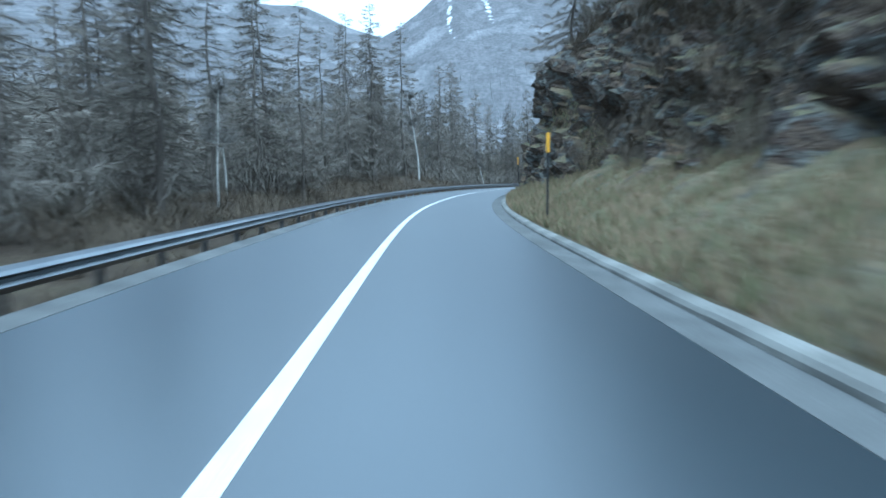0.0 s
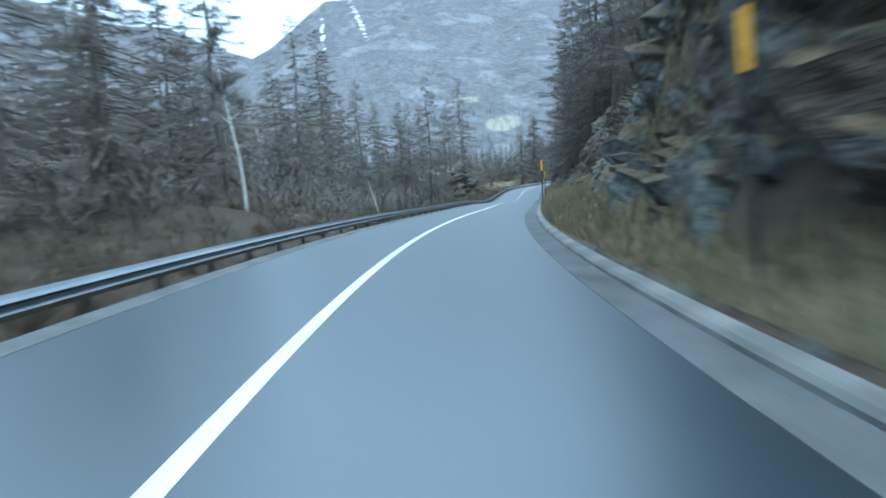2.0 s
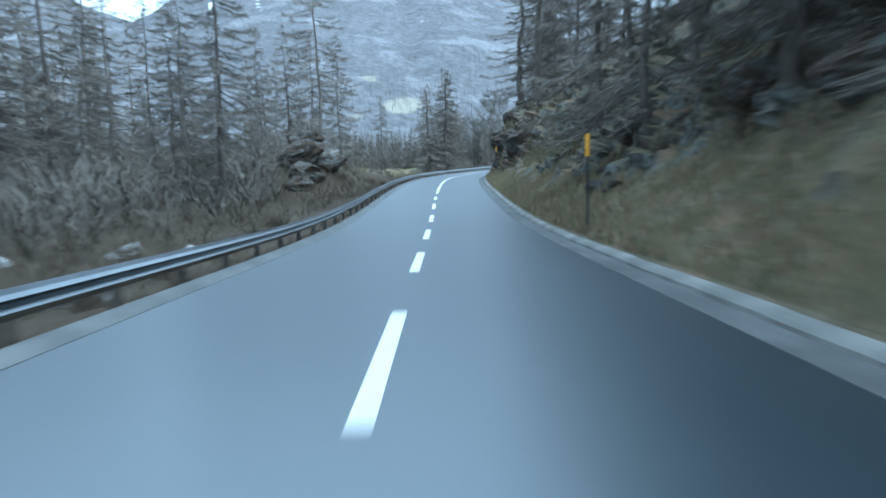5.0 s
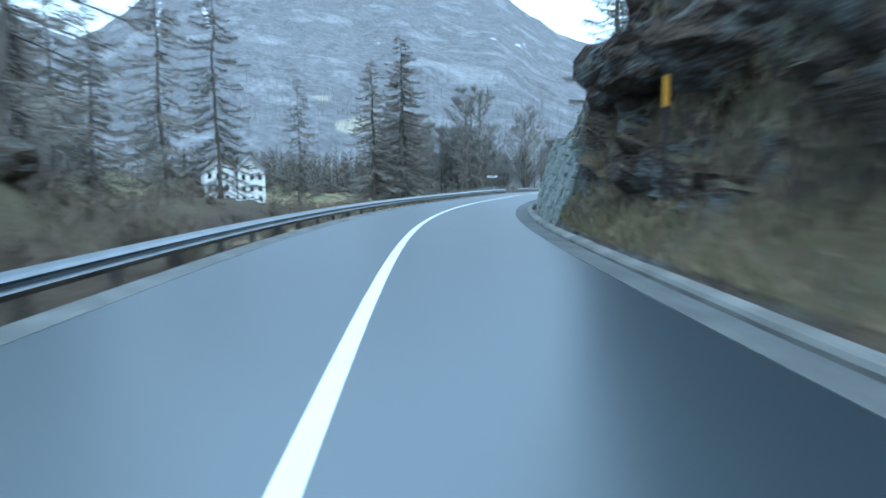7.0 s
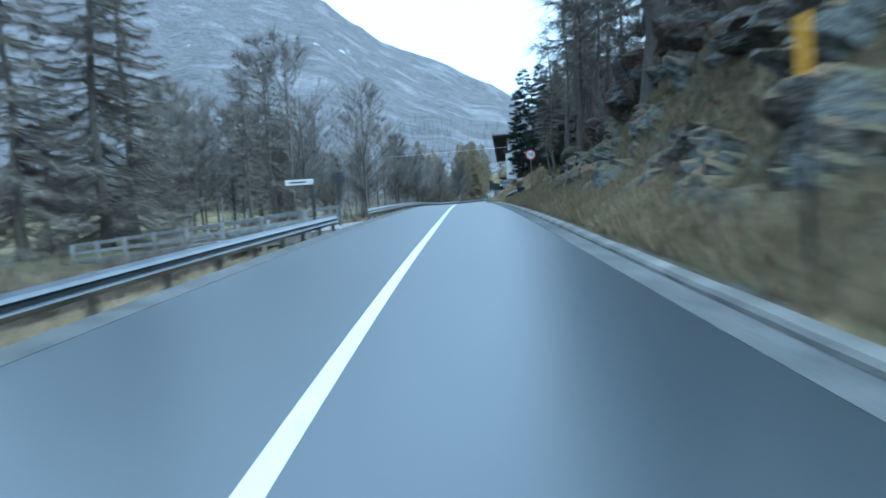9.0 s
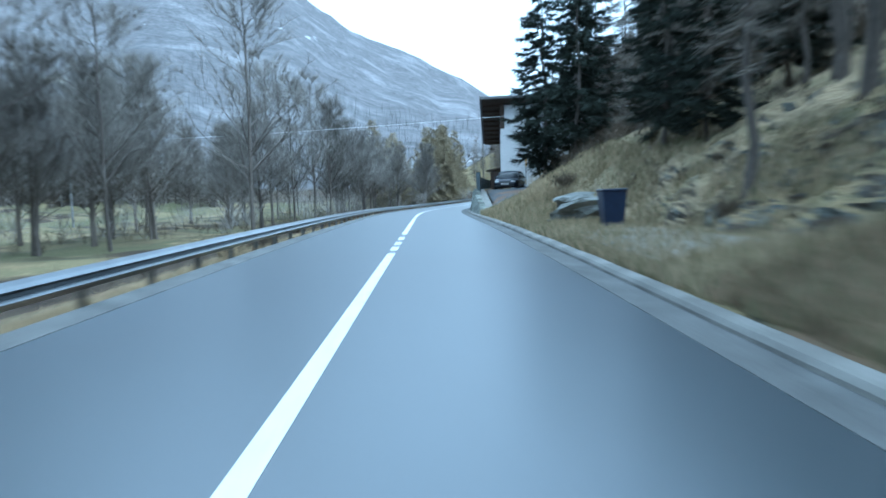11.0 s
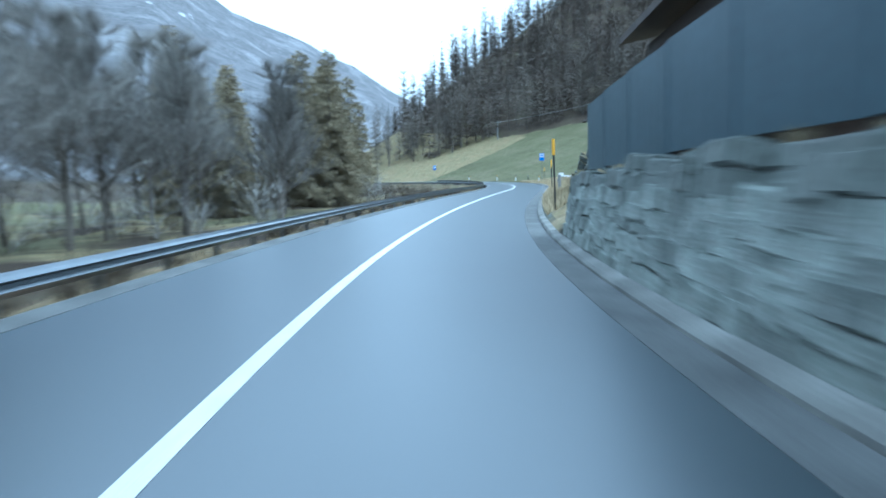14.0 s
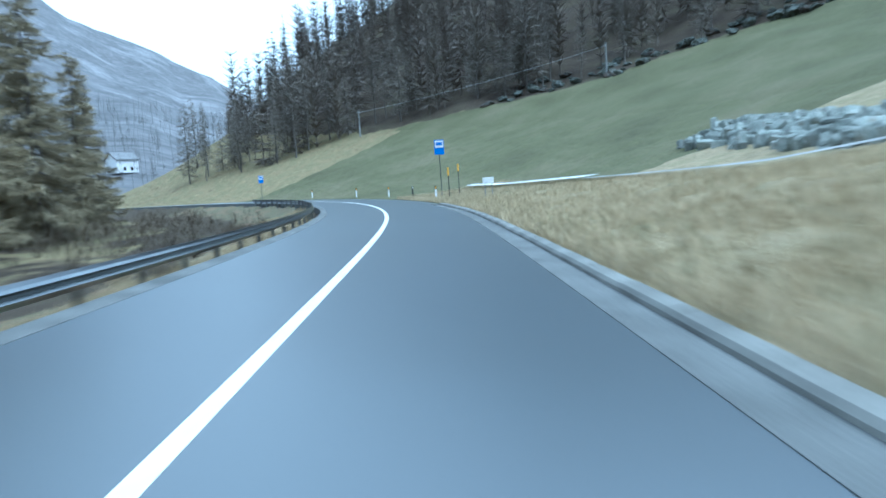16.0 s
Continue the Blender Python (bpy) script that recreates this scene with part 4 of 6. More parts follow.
# ---- materials of built things ----
WALLSTONE = surface("wall_stone", [(0.12, 0.13, 0.115), (0.21, 0.228, 0.205), (0.29, 0.305, 0.28), (0.17, 0.16, 0.13)], 1.6, 0.9, 0.6, 14.0, spec=0.25, jitter=0.35)
MORTAR = surface("pale_joint", [(0.17, 0.17, 0.155), (0.25, 0.245, 0.23)], 2.0, 0.95, 0.5, 20.0, spec=0.2)
PLASTER = surface("white_plaster", [(0.7, 0.7, 0.7), (0.78, 0.78, 0.78)], 0.6, 0.8, 0.1, 20.0, bump_depth=0.004)
DARKWOOD = surface("dark_stained_wood", [(0.035, 0.022, 0.015), (0.075, 0.048, 0.032)], 1.0, 0.7, 0.3, 14.0, streak=(6, 6, 0.7))
ROOFING = surface("slate_roof", [(0.14, 0.14, 0.14), (0.24, 0.24, 0.25)], 1.2, 0.8, 0.4, 9.0)
PALEROOF = surface("pale_metal_roof", [(0.4, 0.41, 0.42), (0.52, 0.53, 0.54)], 1.2, 0.5, 0.1, 9.0)
GLASS = surface("window_glass", [(0.02, 0.025, 0.03), (0.035, 0.04, 0.045)], 0.5, 0.08, 0.0, 2.0)
SHEETING = surface("blue_grey_fence_sheeting", [(0.046, 0.07, 0.086), (0.08, 0.112, 0.132)], 0.8, 0.5, 0.1, 25.0, streak=(1, 1, 0.3))
GREYWOOD = surface("weathered_grey_wood", [(0.17, 0.172, 0.17), (0.34, 0.342, 0.336)], 1.5, 0.85, 0.4, 16.0, streak=(4, 4, 0.8), jitter=0.2)
YELLOW = surface("yellow_reflective_paint", [(0.75, 0.38, 0.02), (0.85, 0.46, 0.03)], 4.0, 0.45, 0.05, 40.0)
BLACK = surface("black_paint", [(0.015, 0.015, 0.016), (0.03, 0.03, 0.03)], 4.0, 0.5, 0.05, 40.0)
WHITE = surface("white_enamel", [(0.72, 0.73, 0.74), (0.82, 0.82, 0.82)], 3.0, 0.4, 0.0, 20.0)
BLUE = surface("blue_enamel", [(0.01, 0.12, 0.5), (0.015, 0.16, 0.6)], 3.0, 0.4, 0.0, 20.0)
RED = surface("red_enamel", [(0.5, 0.03, 0.03), (0.6, 0.05, 0.04)], 3.0, 0.4, 0.0, 20.0)
CARPAINT = surface("dark_blue_car_paint", [(0.012, 0.016, 0.028), (0.018, 0.024, 0.04)], 2.0, 0.18, 0.0, 30.0)
RUBBER = surface("tyre_rubber", [(0.015, 0.015, 0.015), (0.03, 0.03, 0.03)], 5.0, 0.85, 0.2, 40.0)
LAMP_RED = surface("red_lamp_glass", [(0.25, 0.01, 0.01), (0.35, 0.02, 0.02)], 2.0, 0.15, 0.0, 10.0)
GRAVEL = surface("pale_gravel", [(0.2, 0.2, 0.195), (0.28, 0.278, 0.27), (0.36, 0.355, 0.345)], 0.5, 0.9, 0.7, 22.0)
DRIVE = surface("leaf_strewn_drive", [(0.045, 0.052, 0.06), (0.07, 0.077, 0.085), (0.06, 0.065, 0.07), (0.15, 0.088, 0.045), (0.055, 0.06, 0.066)], 0.3, 0.85, 0.4, 18.0)


def block(bm, lo, hi, bevel=0.0, m=None):
    """A box from corner to corner in a bmesh, with bevelled edges."""
    r = bmesh.ops.create_cube(bm, size=1.0)
    c, d = [(a + b) / 2 for a, b in zip(lo, hi)], [abs(b - a) for a, b in zip(lo, hi)]
    for v in r["verts"]:
        v.co = Vector((v.co.x * d[0] + c[0], v.co.y * d[1] + c[1], v.co.z * d[2] + c[2]))
    if bevel:
        es = {e for v in r["verts"] for e in v.link_edges}
        out = bmesh.ops.bevel(bm, geom=list(es), offset=bevel, segments=1, affect="EDGES")
        vs = {v for f in out["faces"] for v in f.verts} | {v for v in r["verts"] if v.is_valid}
    else:
        vs = set(r["verts"])
    if m is not None:
        for v in vs:
            v.co = m @ v.co
    return vs


def boxes(name, material, *items, bevel=0.01):
    bm = bmesh.new()
    for lo, hi in items:
        block(bm, lo, hi, bevel)
    me = bpy.data.meshes.new(name)
    bm.to_mesh(me)
    bm.free()
    me.materials.append(material)
    return me


def rod(name, material, a, b, r, sides=10, r2=None):
    a, b = Vector(a), Vector(b)
    v, f = tube([a, a.lerp(b, 0.5), b], [r, (r + (r2 or r)) / 2, r2 or r], sides)
    f = f + [tuple(range(sides))[::-1], tuple(range(2 * sides, 3 * sides))]
    return mesh_from(name, v, f, material, smooth=False)


def disc(name, material, centre, r, thick, axis="y", sides=28):
    v, f = [], []
    for t in (-thick / 2, thick / 2):
        for k in range(sides):
            a = 6.2832 * k / sides
            p = (r * math.cos(a), t, r * math.sin(a)) if axis == "y" else (t, r * math.cos(a), r * math.sin(a))
            v.append(Vector(centre) + Vector(p))
    f = [(k, (k + 1) % sides, sides + (k + 1) % sides, sides + k) for k in range(sides)] + [tuple(range(sides))[::-1], tuple(range(sides, 2 * sides))]
    return mesh_from(name, v, f, material)


def thing(name, label, category, s, u, z=None, turn=0.0, group="", at=None):
    """An Empty at a place by the road; its x runs to the right of the road, its y along it."""
    root = tagged(new(name), label, category, group)
    if at is None:
        p = on_road(s, u)
        if z is None:
            p.z = bank_height(s, u) if u > 3.5 else height_at(p.x, p.y)
        else:
            p.z += z
    else:
        p = Vector(at)
    root.matrix_basis = pose(p.x, p.y, p.z, 0, 0, math.degrees(heading(s)) + turn)
    return root


# ---- snow poles ----
def snow_pole(s, u, lean=0.0, tall=2.12):
    t = thing("snow_pole", "thin black roadside snow pole with yellow top", "snow pole", s, u, group="snow poles")
    t.matrix_basis = t.matrix_basis @ pose(0, 0, 0, 0, lean, 0)
    part("shaft", rod("shaft", BLACK, (0, 0, -0.3), (0, 0, tall - 0.48), 0.028), t)
    part("yellow_top", rod("yellow_top", YELLOW, (0, 0, tall - 0.48), (0, 0, tall), 0.045), t, "yellow reflective sleeve")


for s, u, ln in ((16.6, 3.75, 0.5), (43.6, 3.8, -2), (68.5, 3.55, 1), (92.5, 3.68, 0), (113.2, 3.58, 0), (154.5, 4.3, 1), (190.6, 3.75, -1), (269.3, 7.4, 1), (306.4, 3.75, -1), (334.4, 3.75, -1)):
    snow_pole(s, u, ln)


# ---- stone walls ----
def stone_mesh(seed):
    r = random.Random(seed)
    bm = bmesh.new()
    vs = block(bm, (-0.5, -0.5, -0.5), (0.5, 0.5, 0.5), 0.11)
    for v in vs:
        v.co += Vector((r.uniform(-1, 1), r.uniform(-1, 1), r.uniform(-1, 1))) * 0.05
    me = bpy.data.meshes.new("stone")
    bm.to_mesh(me)
    bm.free()
    me.materials.append(WALLSTONE)
    return me


STONES = [stone_mesh(i) for i in range(8)]


def stone_wall(label, s0, s1, top, foot_u, batter, seed):
    """Dry stone retaining wall; top(s) is its height over the road, batter its lean per metre."""
    r = random.Random(seed)
    wall = tagged(new("stone_wall"), label, "wall", kind="structure")
    base = on_road(s0, foot_u)
    wall.location = base
    n = int((s1 - s0) / 0.5)
    ss = np.linspace(s0, s1, n + 1)
    tops = np.array([top(s) for s in ss])
    zz = np.stack([0 * tops - 0.3, tops - 0.05, tops - 0.05, 0 * tops - 0.3], -1)
    uu = np.stack([0 * tops + foot_u - 0.01, foot_u - 0.01 + batter * tops, foot_u + 0.75 + batter * tops, 0 * tops + foot_u + 0.9], -1)
    x, y, z, _ = road_np(ss[:, None] + 0 * uu, uu)
    me = grid_mesh("core", x, y, z + zz, MORTAR, False)
    me.transform(Matrix.Translation(-base))
    part("core", me, wall)
    count, rest = 0, []
    z0 = -0.02
    while z0 < max(tops):
        hgt = r.uniform(0.13, 0.24)
        s = s0 + r.uniform(0, 0.3)
        while s < s1:
            ln = min(r.uniform(0.2, 0.58), max(s1 - s, 0.12))
            mid = s + ln / 2
            if z0 + hgt * 0.6 < top(min(mid, s1)):
                u = foot_u + 0.13 + batter * (z0 + hgt / 2) + r.uniform(-0.022, 0.018)
                p = on_road(mid, u, z0 + hgt / 2 + 0.05 * math.sin(mid * 2.1 + z0 * 9))
                m = Matrix.Translation(p - base) @ pose(0, 0, 0, r.uniform(-9, 9), math.degrees(math.atan(batter)) + r.uniform(-4, 4), math.degrees(heading(mid)) + r.uniform(-4, 4)) \
                    @ Matrix.Diagonal((0.34, ln * 1.08, hgt * r.uniform(1.1, 1.75), 1))
                if count < 300:
                    part("stone", r.choice(STONES), wall).matrix_basis = m
                    count += 1
                else:
                    rest.append((r.choice(STONES), m))
            s += ln
        z0 += hgt
    if rest:
        V, F = [], []
        for me, m in rest:
            k = len(V)
            V += [m @ v.co for v in me.vertices]
            F += [tuple(i + k for i in p.vertices) for p in me.polygons]
        tagged(part("upper_stones", mesh_from("upper_stones", V, F, WALLSTONE), wall), kind="stuff")
    return wall


stone_wall("grey battered stone retaining wall beside the road", 160.3, 186.5, lambda s: float(np.interp(s, [161, 163, 168, 176, 183, 186.5], [1.6, 2.2, 2.5, 2.1, 1.3, 0.5])), 3.62, 0.28, 3)
for a, b, k in ((256.5, 280.42, 4), (281.08, 300.4, 5)):
    stone_wall("grey stone retaining wall below a chalet", a, b, lambda s: float(np.interp(s, [256.5, 262, 267, 273, 290, 305], [0.1, 0.75, 1.35, 1.65, 1.5, 1.1])), 3.55, 0.16, k)


# ---- sheet fence on the wall ----
def rib_panel(w, h):
    n = 12
    v, f = [], []
    for k in range(n + 1):
        x = w * k / n
        d = 0.007 if k % 2 else 0.0
        for yy, z in ((d, 0.0), (d, h), (d + 0.03, h), (d + 0.03, 0.0)):
            v.append(Vector((yy, x, z)))
    for k in range(n):
        a = 4 * k
        f += [(a + i, a + (i + 1) % 4, a + 4 + (i + 1) % 4, a + 4 + i) for i in range(4)]
    f += [(0, 3, 2, 1), (4 * n, 4 * n + 1, 4 * n + 2, 4 * n + 3)]
    return mesh_from("panel", v, f, SHEETING)


slot = thing("drain_shaft", "dark open drain shaft set in the stone wall", "drain", 280.75, 3.5, 0.0)
part("back", boxes("back", BLACK, ((0.62, -0.33, -0.1), (0.7, 0.33, 1.6)), bevel=0.01), slot, "dark back of the shaft")
part("lintel", boxes("lintel", CONCRETE, ((0.2, -0.4, 1.3), (0.62, 0.4, 1.56)), bevel=0.02), slot, "concrete lintel")
for y in (-0.32, 0.26):
    part("jamb", boxes("jamb", BLACK, ((0.22, y, -0.05), (0.61, y + 0.06, 1.295)), bevel=0.01), slot)

fence = thing("sheet_fence", "blue-grey ribbed sheet fence on the stone wall", "fence", 266.0, 3.98, 1.4)
fence.matrix_basis = Matrix.Translation(fence.matrix_basis.translation)
PANEL, FPOST = rib_panel(1.96, 1.32), rod("post", BLACK, (0.06, 0, -0.5), (0.06, 0, 1.36), 0.03)
for i in range(17):
    s = 266.0 + 2 * i
    z = float(np.interp(s, [266, 274, 290, 306], [1.2, 1.52, 1.46, 1.16]))
    for n, me in (("panel", PANEL), ("post", FPOST)):
        part(n, me, fence).matrix_basis = Matrix.Translation(on_road(s, 4.0, z + 0.1) - fence.location) @ pose(0, 0, 0, 0, 0, math.degrees(heading(s + 1)))


# ---- houses ----
def facade(name, width, height, ridge, windows, material, thick=0.35):
    """A wall in the xz plane with real window openings; the gable rises to ridge in the middle."""
    xs = sorted({0.0, width} | {a for w in windows for a in (w[0], w[0] + w[2])})
    zs = sorted({0.0, height} | {a for w in windows for a in (w[1], w[1] + w[3])})
    bm = bmesh.new()
    hole = lambda x, z: any(a < x < a + c and b < z < b + d for a, b, c, d in windows)
    for i in range(len(xs) - 1):
        for j in range(len(zs) - 1):
            if not hole((xs[i] + xs[i + 1]) / 2, (zs[j] + zs[j + 1]) / 2):
                bm.faces.new([bm.verts.new((x, 0, z)) for x, z in ((xs[i], zs[j]), (xs[i + 1], zs[j]), (xs[i + 1], zs[j + 1]), (xs[i], zs[j + 1]))])
    if ridge > height:
        bm.faces.new([bm.verts.new(p) for p in ((0, 0, height), (width, 0, height), (width / 2, 0, ridge))])
    bmesh.ops.remove_doubles(bm, verts=bm.verts, dist=1e-4)
    r = bmesh.ops.extrude_face_region(bm, geom=bm.faces[:])
    bmesh.ops.translate(bm, vec=(0, thick, 0), verts=[g for g in r["geom"] if isinstance(g, bmesh.types.BMVert)])
    bmesh.ops.recalc_face_normals(bm, faces=bm.faces)
    me = bpy.data.meshes.new(name)
    bm.to_mesh(me)
    bm.free()
    me.materials.append(material)
    return me


def window(parent, m, w, h, frame_mat=DARKWOOD):
    fr = part("window", boxes("window", frame_mat, ((0, 0.1, 0), (0.07, 0.18, h)), ((w - 0.07, 0.1, 0), (w, 0.18, h)), ((0.07, 0.1, 0), (w - 0.07, 0.18, 0.07)),
                              ((0.07, 0.1, h - 0.07), (w - 0.07, 0.18, h)), ((w / 2 - 0.03, 0.1, 0.07), (w / 2 + 0.03, 0.17, h - 0.07)), bevel=0), parent)
    fr.matrix_basis = m
    part("pane", boxes("pane", GLASS, ((0.06, 0.13, 0.06), (w - 0.06, 0.145, h - 0.06)), bevel=0), fr)
    part("sill", boxes("sill", CONCRETE, ((-0.06, -0.06, -0.09), (w + 0.06, 0.15, -0.005)), bevel=0.01), fr)


def walled(root, w, d, h, ridge, front, side, back_blank=True, material=PLASTER):
    """Four walls: gables at front (y=0) and back, eaves walls at the sides. front and side list windows (x, z, w, h)."""
    sides = ((pose(0, 0, 0), w, ridge, front), (pose(w, 0, 0, 0, 0, 90) @ Matrix.Translation((0.352, 0, 0)), d - 0.704, h, side),
             (pose(w, d, 0, 0, 0, 180), w, ridge, []), (pose(0, d, 0, 0, 0, -90) @ Matrix.Translation((0.352, 0, 0)), d - 0.704, h, side))
    for m, width, top, wins in sides:
        ob = part("wall", facade("wall", width, h, top, wins, material), root)
        ob.matrix_basis = m
        for a, b, c, e in wins:
            window(root, m @ Matrix.Translation((a, 0, b)), c, e)


def gable_roof(root, w, d, h, ridge, over_side, over_end, material=ROOFING, edge=DARKWOOD):
    k = (ridge - h) / (w / 2)
    t = 0.22
    for sgn in (-1, 1):
        v = []
        for y in (-over_end, d + over_end):
            for x, z in ((w / 2, ridge + 0.04), (w / 2 + sgn * (w / 2 + over_side), h - k * over_side + 0.04)):
                v += [Vector((x, y, z)), Vector((x, y, z + t))]
        f = [(0, 2, 6, 4), (1, 5, 7, 3), (0, 1, 3, 2), (4, 6, 7, 5), (0, 4, 5, 1), (2, 3, 7, 6)]
        part("roof", mesh_from("roof", v, f, material), root, "dark roof slope with wide eaves")
        x0, x1 = w / 2, w / 2 + sgn * (w / 2 + over_side)
        for y in (-over_end - 0.04, d + over_end + 0.002):
            zs = [(x0, ridge - 0.16), (x1, h - k * over_side - 0.16), (x1, h - k * over_side + 0.28), (x0, ridge + 0.28)]
            vv = [Vector((x, yy, z)) for yy in (y, y + 0.04) for x, z in zs]
            part("bargeboard", mesh_from("bargeboard", vv, [(0, 1, 2, 3), (7, 6, 5, 4), (0, 4, 5, 1), (1, 5, 6, 2), (2, 6, 7, 3), (3, 7, 4, 0)], edge), root)
        soff = [Vector((x, y, z - 0.03)) for y in (-over_end, d + over_end) for x, z in ((x0, ridge + 0.04), (x1, h - k * over_side + 0.04))]
        soff += [p - Vector((0, 0, 0.05)) for p in soff]
        part("soffit", mesh_from("soffit", soff, [(0, 1, 3, 2), (4, 6, 7, 5), (0, 4, 5, 1), (2, 3, 7, 6), (0, 2, 6, 4), (1, 5, 7, 3)], edge), root, "dark brown boarded underside")


# chalet above the road: one wide roof slope falling along the road
chalet = thing("chalet", "white plastered chalet with wide dark brown eaves", "house", 290.4, 5.75, 1.3, turn=-85)
CW, CD = 8.4, 7.4
slope_z = lambda x: 5.75 + 2.1 * x / CW  # underside of the roof
for m, width, top, wins in ((pose(0, 0, 0), CW, 5.7, [(x, z, 0.7, 1.05) for z in (0.5, 3.1, 4.6) for x in (3.4, 6.6)]),
                            (pose(CW, 0, 0, 0, 0, 90) @ Matrix.Translation((0.352, 0, 0)), CD - 0.704, 7.75, [(3.2, 3.0, 0.9, 1.1)]),
                            (pose(CW, CD, 0, 0, 0, 180), CW, 5.7, []),
                            (pose(0, CD, 0, 0, 0, -90) @ Matrix.Translation((0.352, 0, 0)), CD - 0.704, 5.7, [(4.4, 3.4, 0.9, 1.9)])):
    part("wall", facade("wall", width, top, 0, wins, PLASTER), chalet).matrix_basis = m
    for wx, wz, ww, wh in wins:
        window(chalet, m @ Matrix.Translation((wx, 0, wz)), ww, wh)
for y in (0.0, CD - 0.35):  # boarded wedge under the roof, board by board
    for i in range(28):
        x0, x1 = 0.3 * i + 0.004, 0.3 * i + 0.296
        v = [Vector((x, yy, z)) for yy in (y - 0.03, y + 0.3) for x, z in ((x0, 5.702), (x1, 5.702), (x1, slope_z(x1)), (x0, slope_z(x0)))]
        part("board", mesh_from("board", v, [(0, 1, 2, 3), (7, 6, 5, 4), (0, 4, 5, 1), (1, 5, 6, 2), (2, 6, 7, 3), (3, 7, 4, 0)], DARKWOOD), chalet)


def slab(x0, x1, y0, y1, lift, thick, skew=0.0):
    return [Vector((x, y, slope_z(x) + lift + k)) for k in (0, thick) for x, y in ((x0, y0 + skew), (x1, y0), (x1, y1), (x0, y1))]


BOX = [(0, 3, 2, 1), (4, 5, 6, 7), (0, 1, 5, 4), (1, 2, 6, 5), (2, 3, 7, 6), (3, 0, 4, 7)]
part("soffit", mesh_from("soffit", slab(-2.3, CW + 1.0, -1.6, CD + 1.4, 0.02, 0.06), BOX, DARKWOOD), chalet, "dark brown boarded underside")
part("roof", mesh_from("roof", slab(-2.4, CW + 1.1, -1.7, CD + 1.5, 0.085, 0.2), BOX, ROOFING), chalet, "dark roof slope with wide eaves")
part("bargeboard", mesh_from("bargeboard", slab(-2.4, CW + 1.1, -1.76, -1.705, -0.1, 0.4), BOX, DARKWOOD), chalet)
for i in range(9):  # rafters under the front eaves
    part("rafter", mesh_from("rafter", slab(-2.0 + 1.25 * i, -1.86 + 1.25 * i, -1.55, -0.04, -0.15, 0.165), BOX, DARKWOOD), chalet)
part("balcony_floor", boxes("balcony_floor", DARKWOOD, ((-1.5, 0.2, 3.1), (-0.004, 5.0, 3.26))), chalet)
part("balcony_rail", boxes("balcony_rail", DARKWOOD, ((-1.5, 0.2, 4.1), (-1.4, 5.0, 4.22)), ((-1.4, 0.2, 4.1), (-0.004, 0.3, 4.22)), ((-1.48, 0.2, 3.3), (-1.42, 5.0, 3.4)), ((-1.4, 0.22, 3.3), (-0.004, 0.28, 3.4))), chalet)
for i in range(16):
    part("baluster", boxes("baluster", DARKWOOD, ((-1.47, 0.22 + 0.3 * i, 3.26), (-1.43, 0.46 + 0.3 * i, 4.1)), bevel=0), chalet)
for i in range(5):
    part("baluster", boxes("baluster", DARKWOOD, ((-1.38 + 0.28 * i, 0.23, 3.26), (-1.14 + 0.28 * i, 0.27, 4.1)), bevel=0), chalet)
for y in (0.25, 4.9):
    part("post", boxes("post", DARKWOOD, ((-1.5, y - 0.06, 4.22), (-1.38, y + 0.06, 5.36))), chalet)

# lean-to beyond the chalet
shed = thing("woodshed", "low dark timber woodshed beside the sheet fence", "shed", 298.0, 4.75, 1.2, turn=-90)
for i in range(21):
    part("board", boxes("board", DARKWOOD, ((0.02 + 0.28 * i, 0.0, 0.0), (0.285 + 0.28 * i, 0.04, 2.3)), bevel=0), shed)
part("wall", boxes("wall", DARKWOOD, ((0.02, 0.044, 0), (5.9, 0.1, 2.3)), ((0.02, 0.104, 0), (0.1, 2.6, 2.3)), ((5.82, 0.104, 0), (5.9, 2.6, 2.3)), bevel=0), shed)
part("roof", mesh_from("roof", [Vector((x, y, z + k)) for k in (0, 0.12) for x, y, z in ((-0.4, -0.4, 2.4), (6.2, -0.4, 2.4), (6.2, 2.9, 3.0), (-0.4, 2.9, 3.0))], BOX, DARKWOOD), shed)

# large white house across the valley: two gabled blocks side by side
manor = thing("manor_house", "large white four-storey house with grey gabled roofs", "house", 0, 0, at=(44.6, 300.0, 0.7), turn=0)
for x0, w, y0, lift in ((0.0, 7.2, 1.5, 0.0), (7.4, 6.2, 0.0, -0.4)):
    wing = Matrix.Translation((x0, y0, lift))
    block_parts = set(manor.children)
    walled(manor, w, 12.0, 8.2, 11.4, [(x, z, 0.85, 1.2) for z in (0.7, 3.2, 5.9) for x in (0.8, 2.7, 4.6)], [(x, z, 0.9, 1.2) for z in (0.9, 3.4, 6.0) for x in (2.0, 5.0, 8.0)])
    gable_roof(manor, w, 12.0, 8.2, 11.4, 0.7, 0.8, edge=ROOFING if x0 else DARKWOOD)
    for z in (0,):
        window(manor, Matrix.Translation((w / 2 - 1.1, -0.11, 8.7)), 0.8, 1.1)
        window(manor, Matrix.Translation((w / 2 + 0.3, -0.11, 8.7)), 0.8, 1.1)
    for o in set(manor.children) - block_parts:
        o.matrix_basis = wing @ o.matrix_basis
part("terrace", boxes("terrace", CONCRETE, ((-1.0, -2.2, -0.9), (7.0, 1.48, 0.5)), ((7.4, -4.0, -1.6), (17.5, -0.02, -0.6))), manor, "grey terrace wall")
part("balcony", boxes("balcony", DARKWOOD, ((2.2, 0.5, 2.9), (5.0, 1.49, 3.9)), ((-0.5, 0.9, 0.5), (6.6, 1.49, 1.2))), manor, "brown wooden balcony")
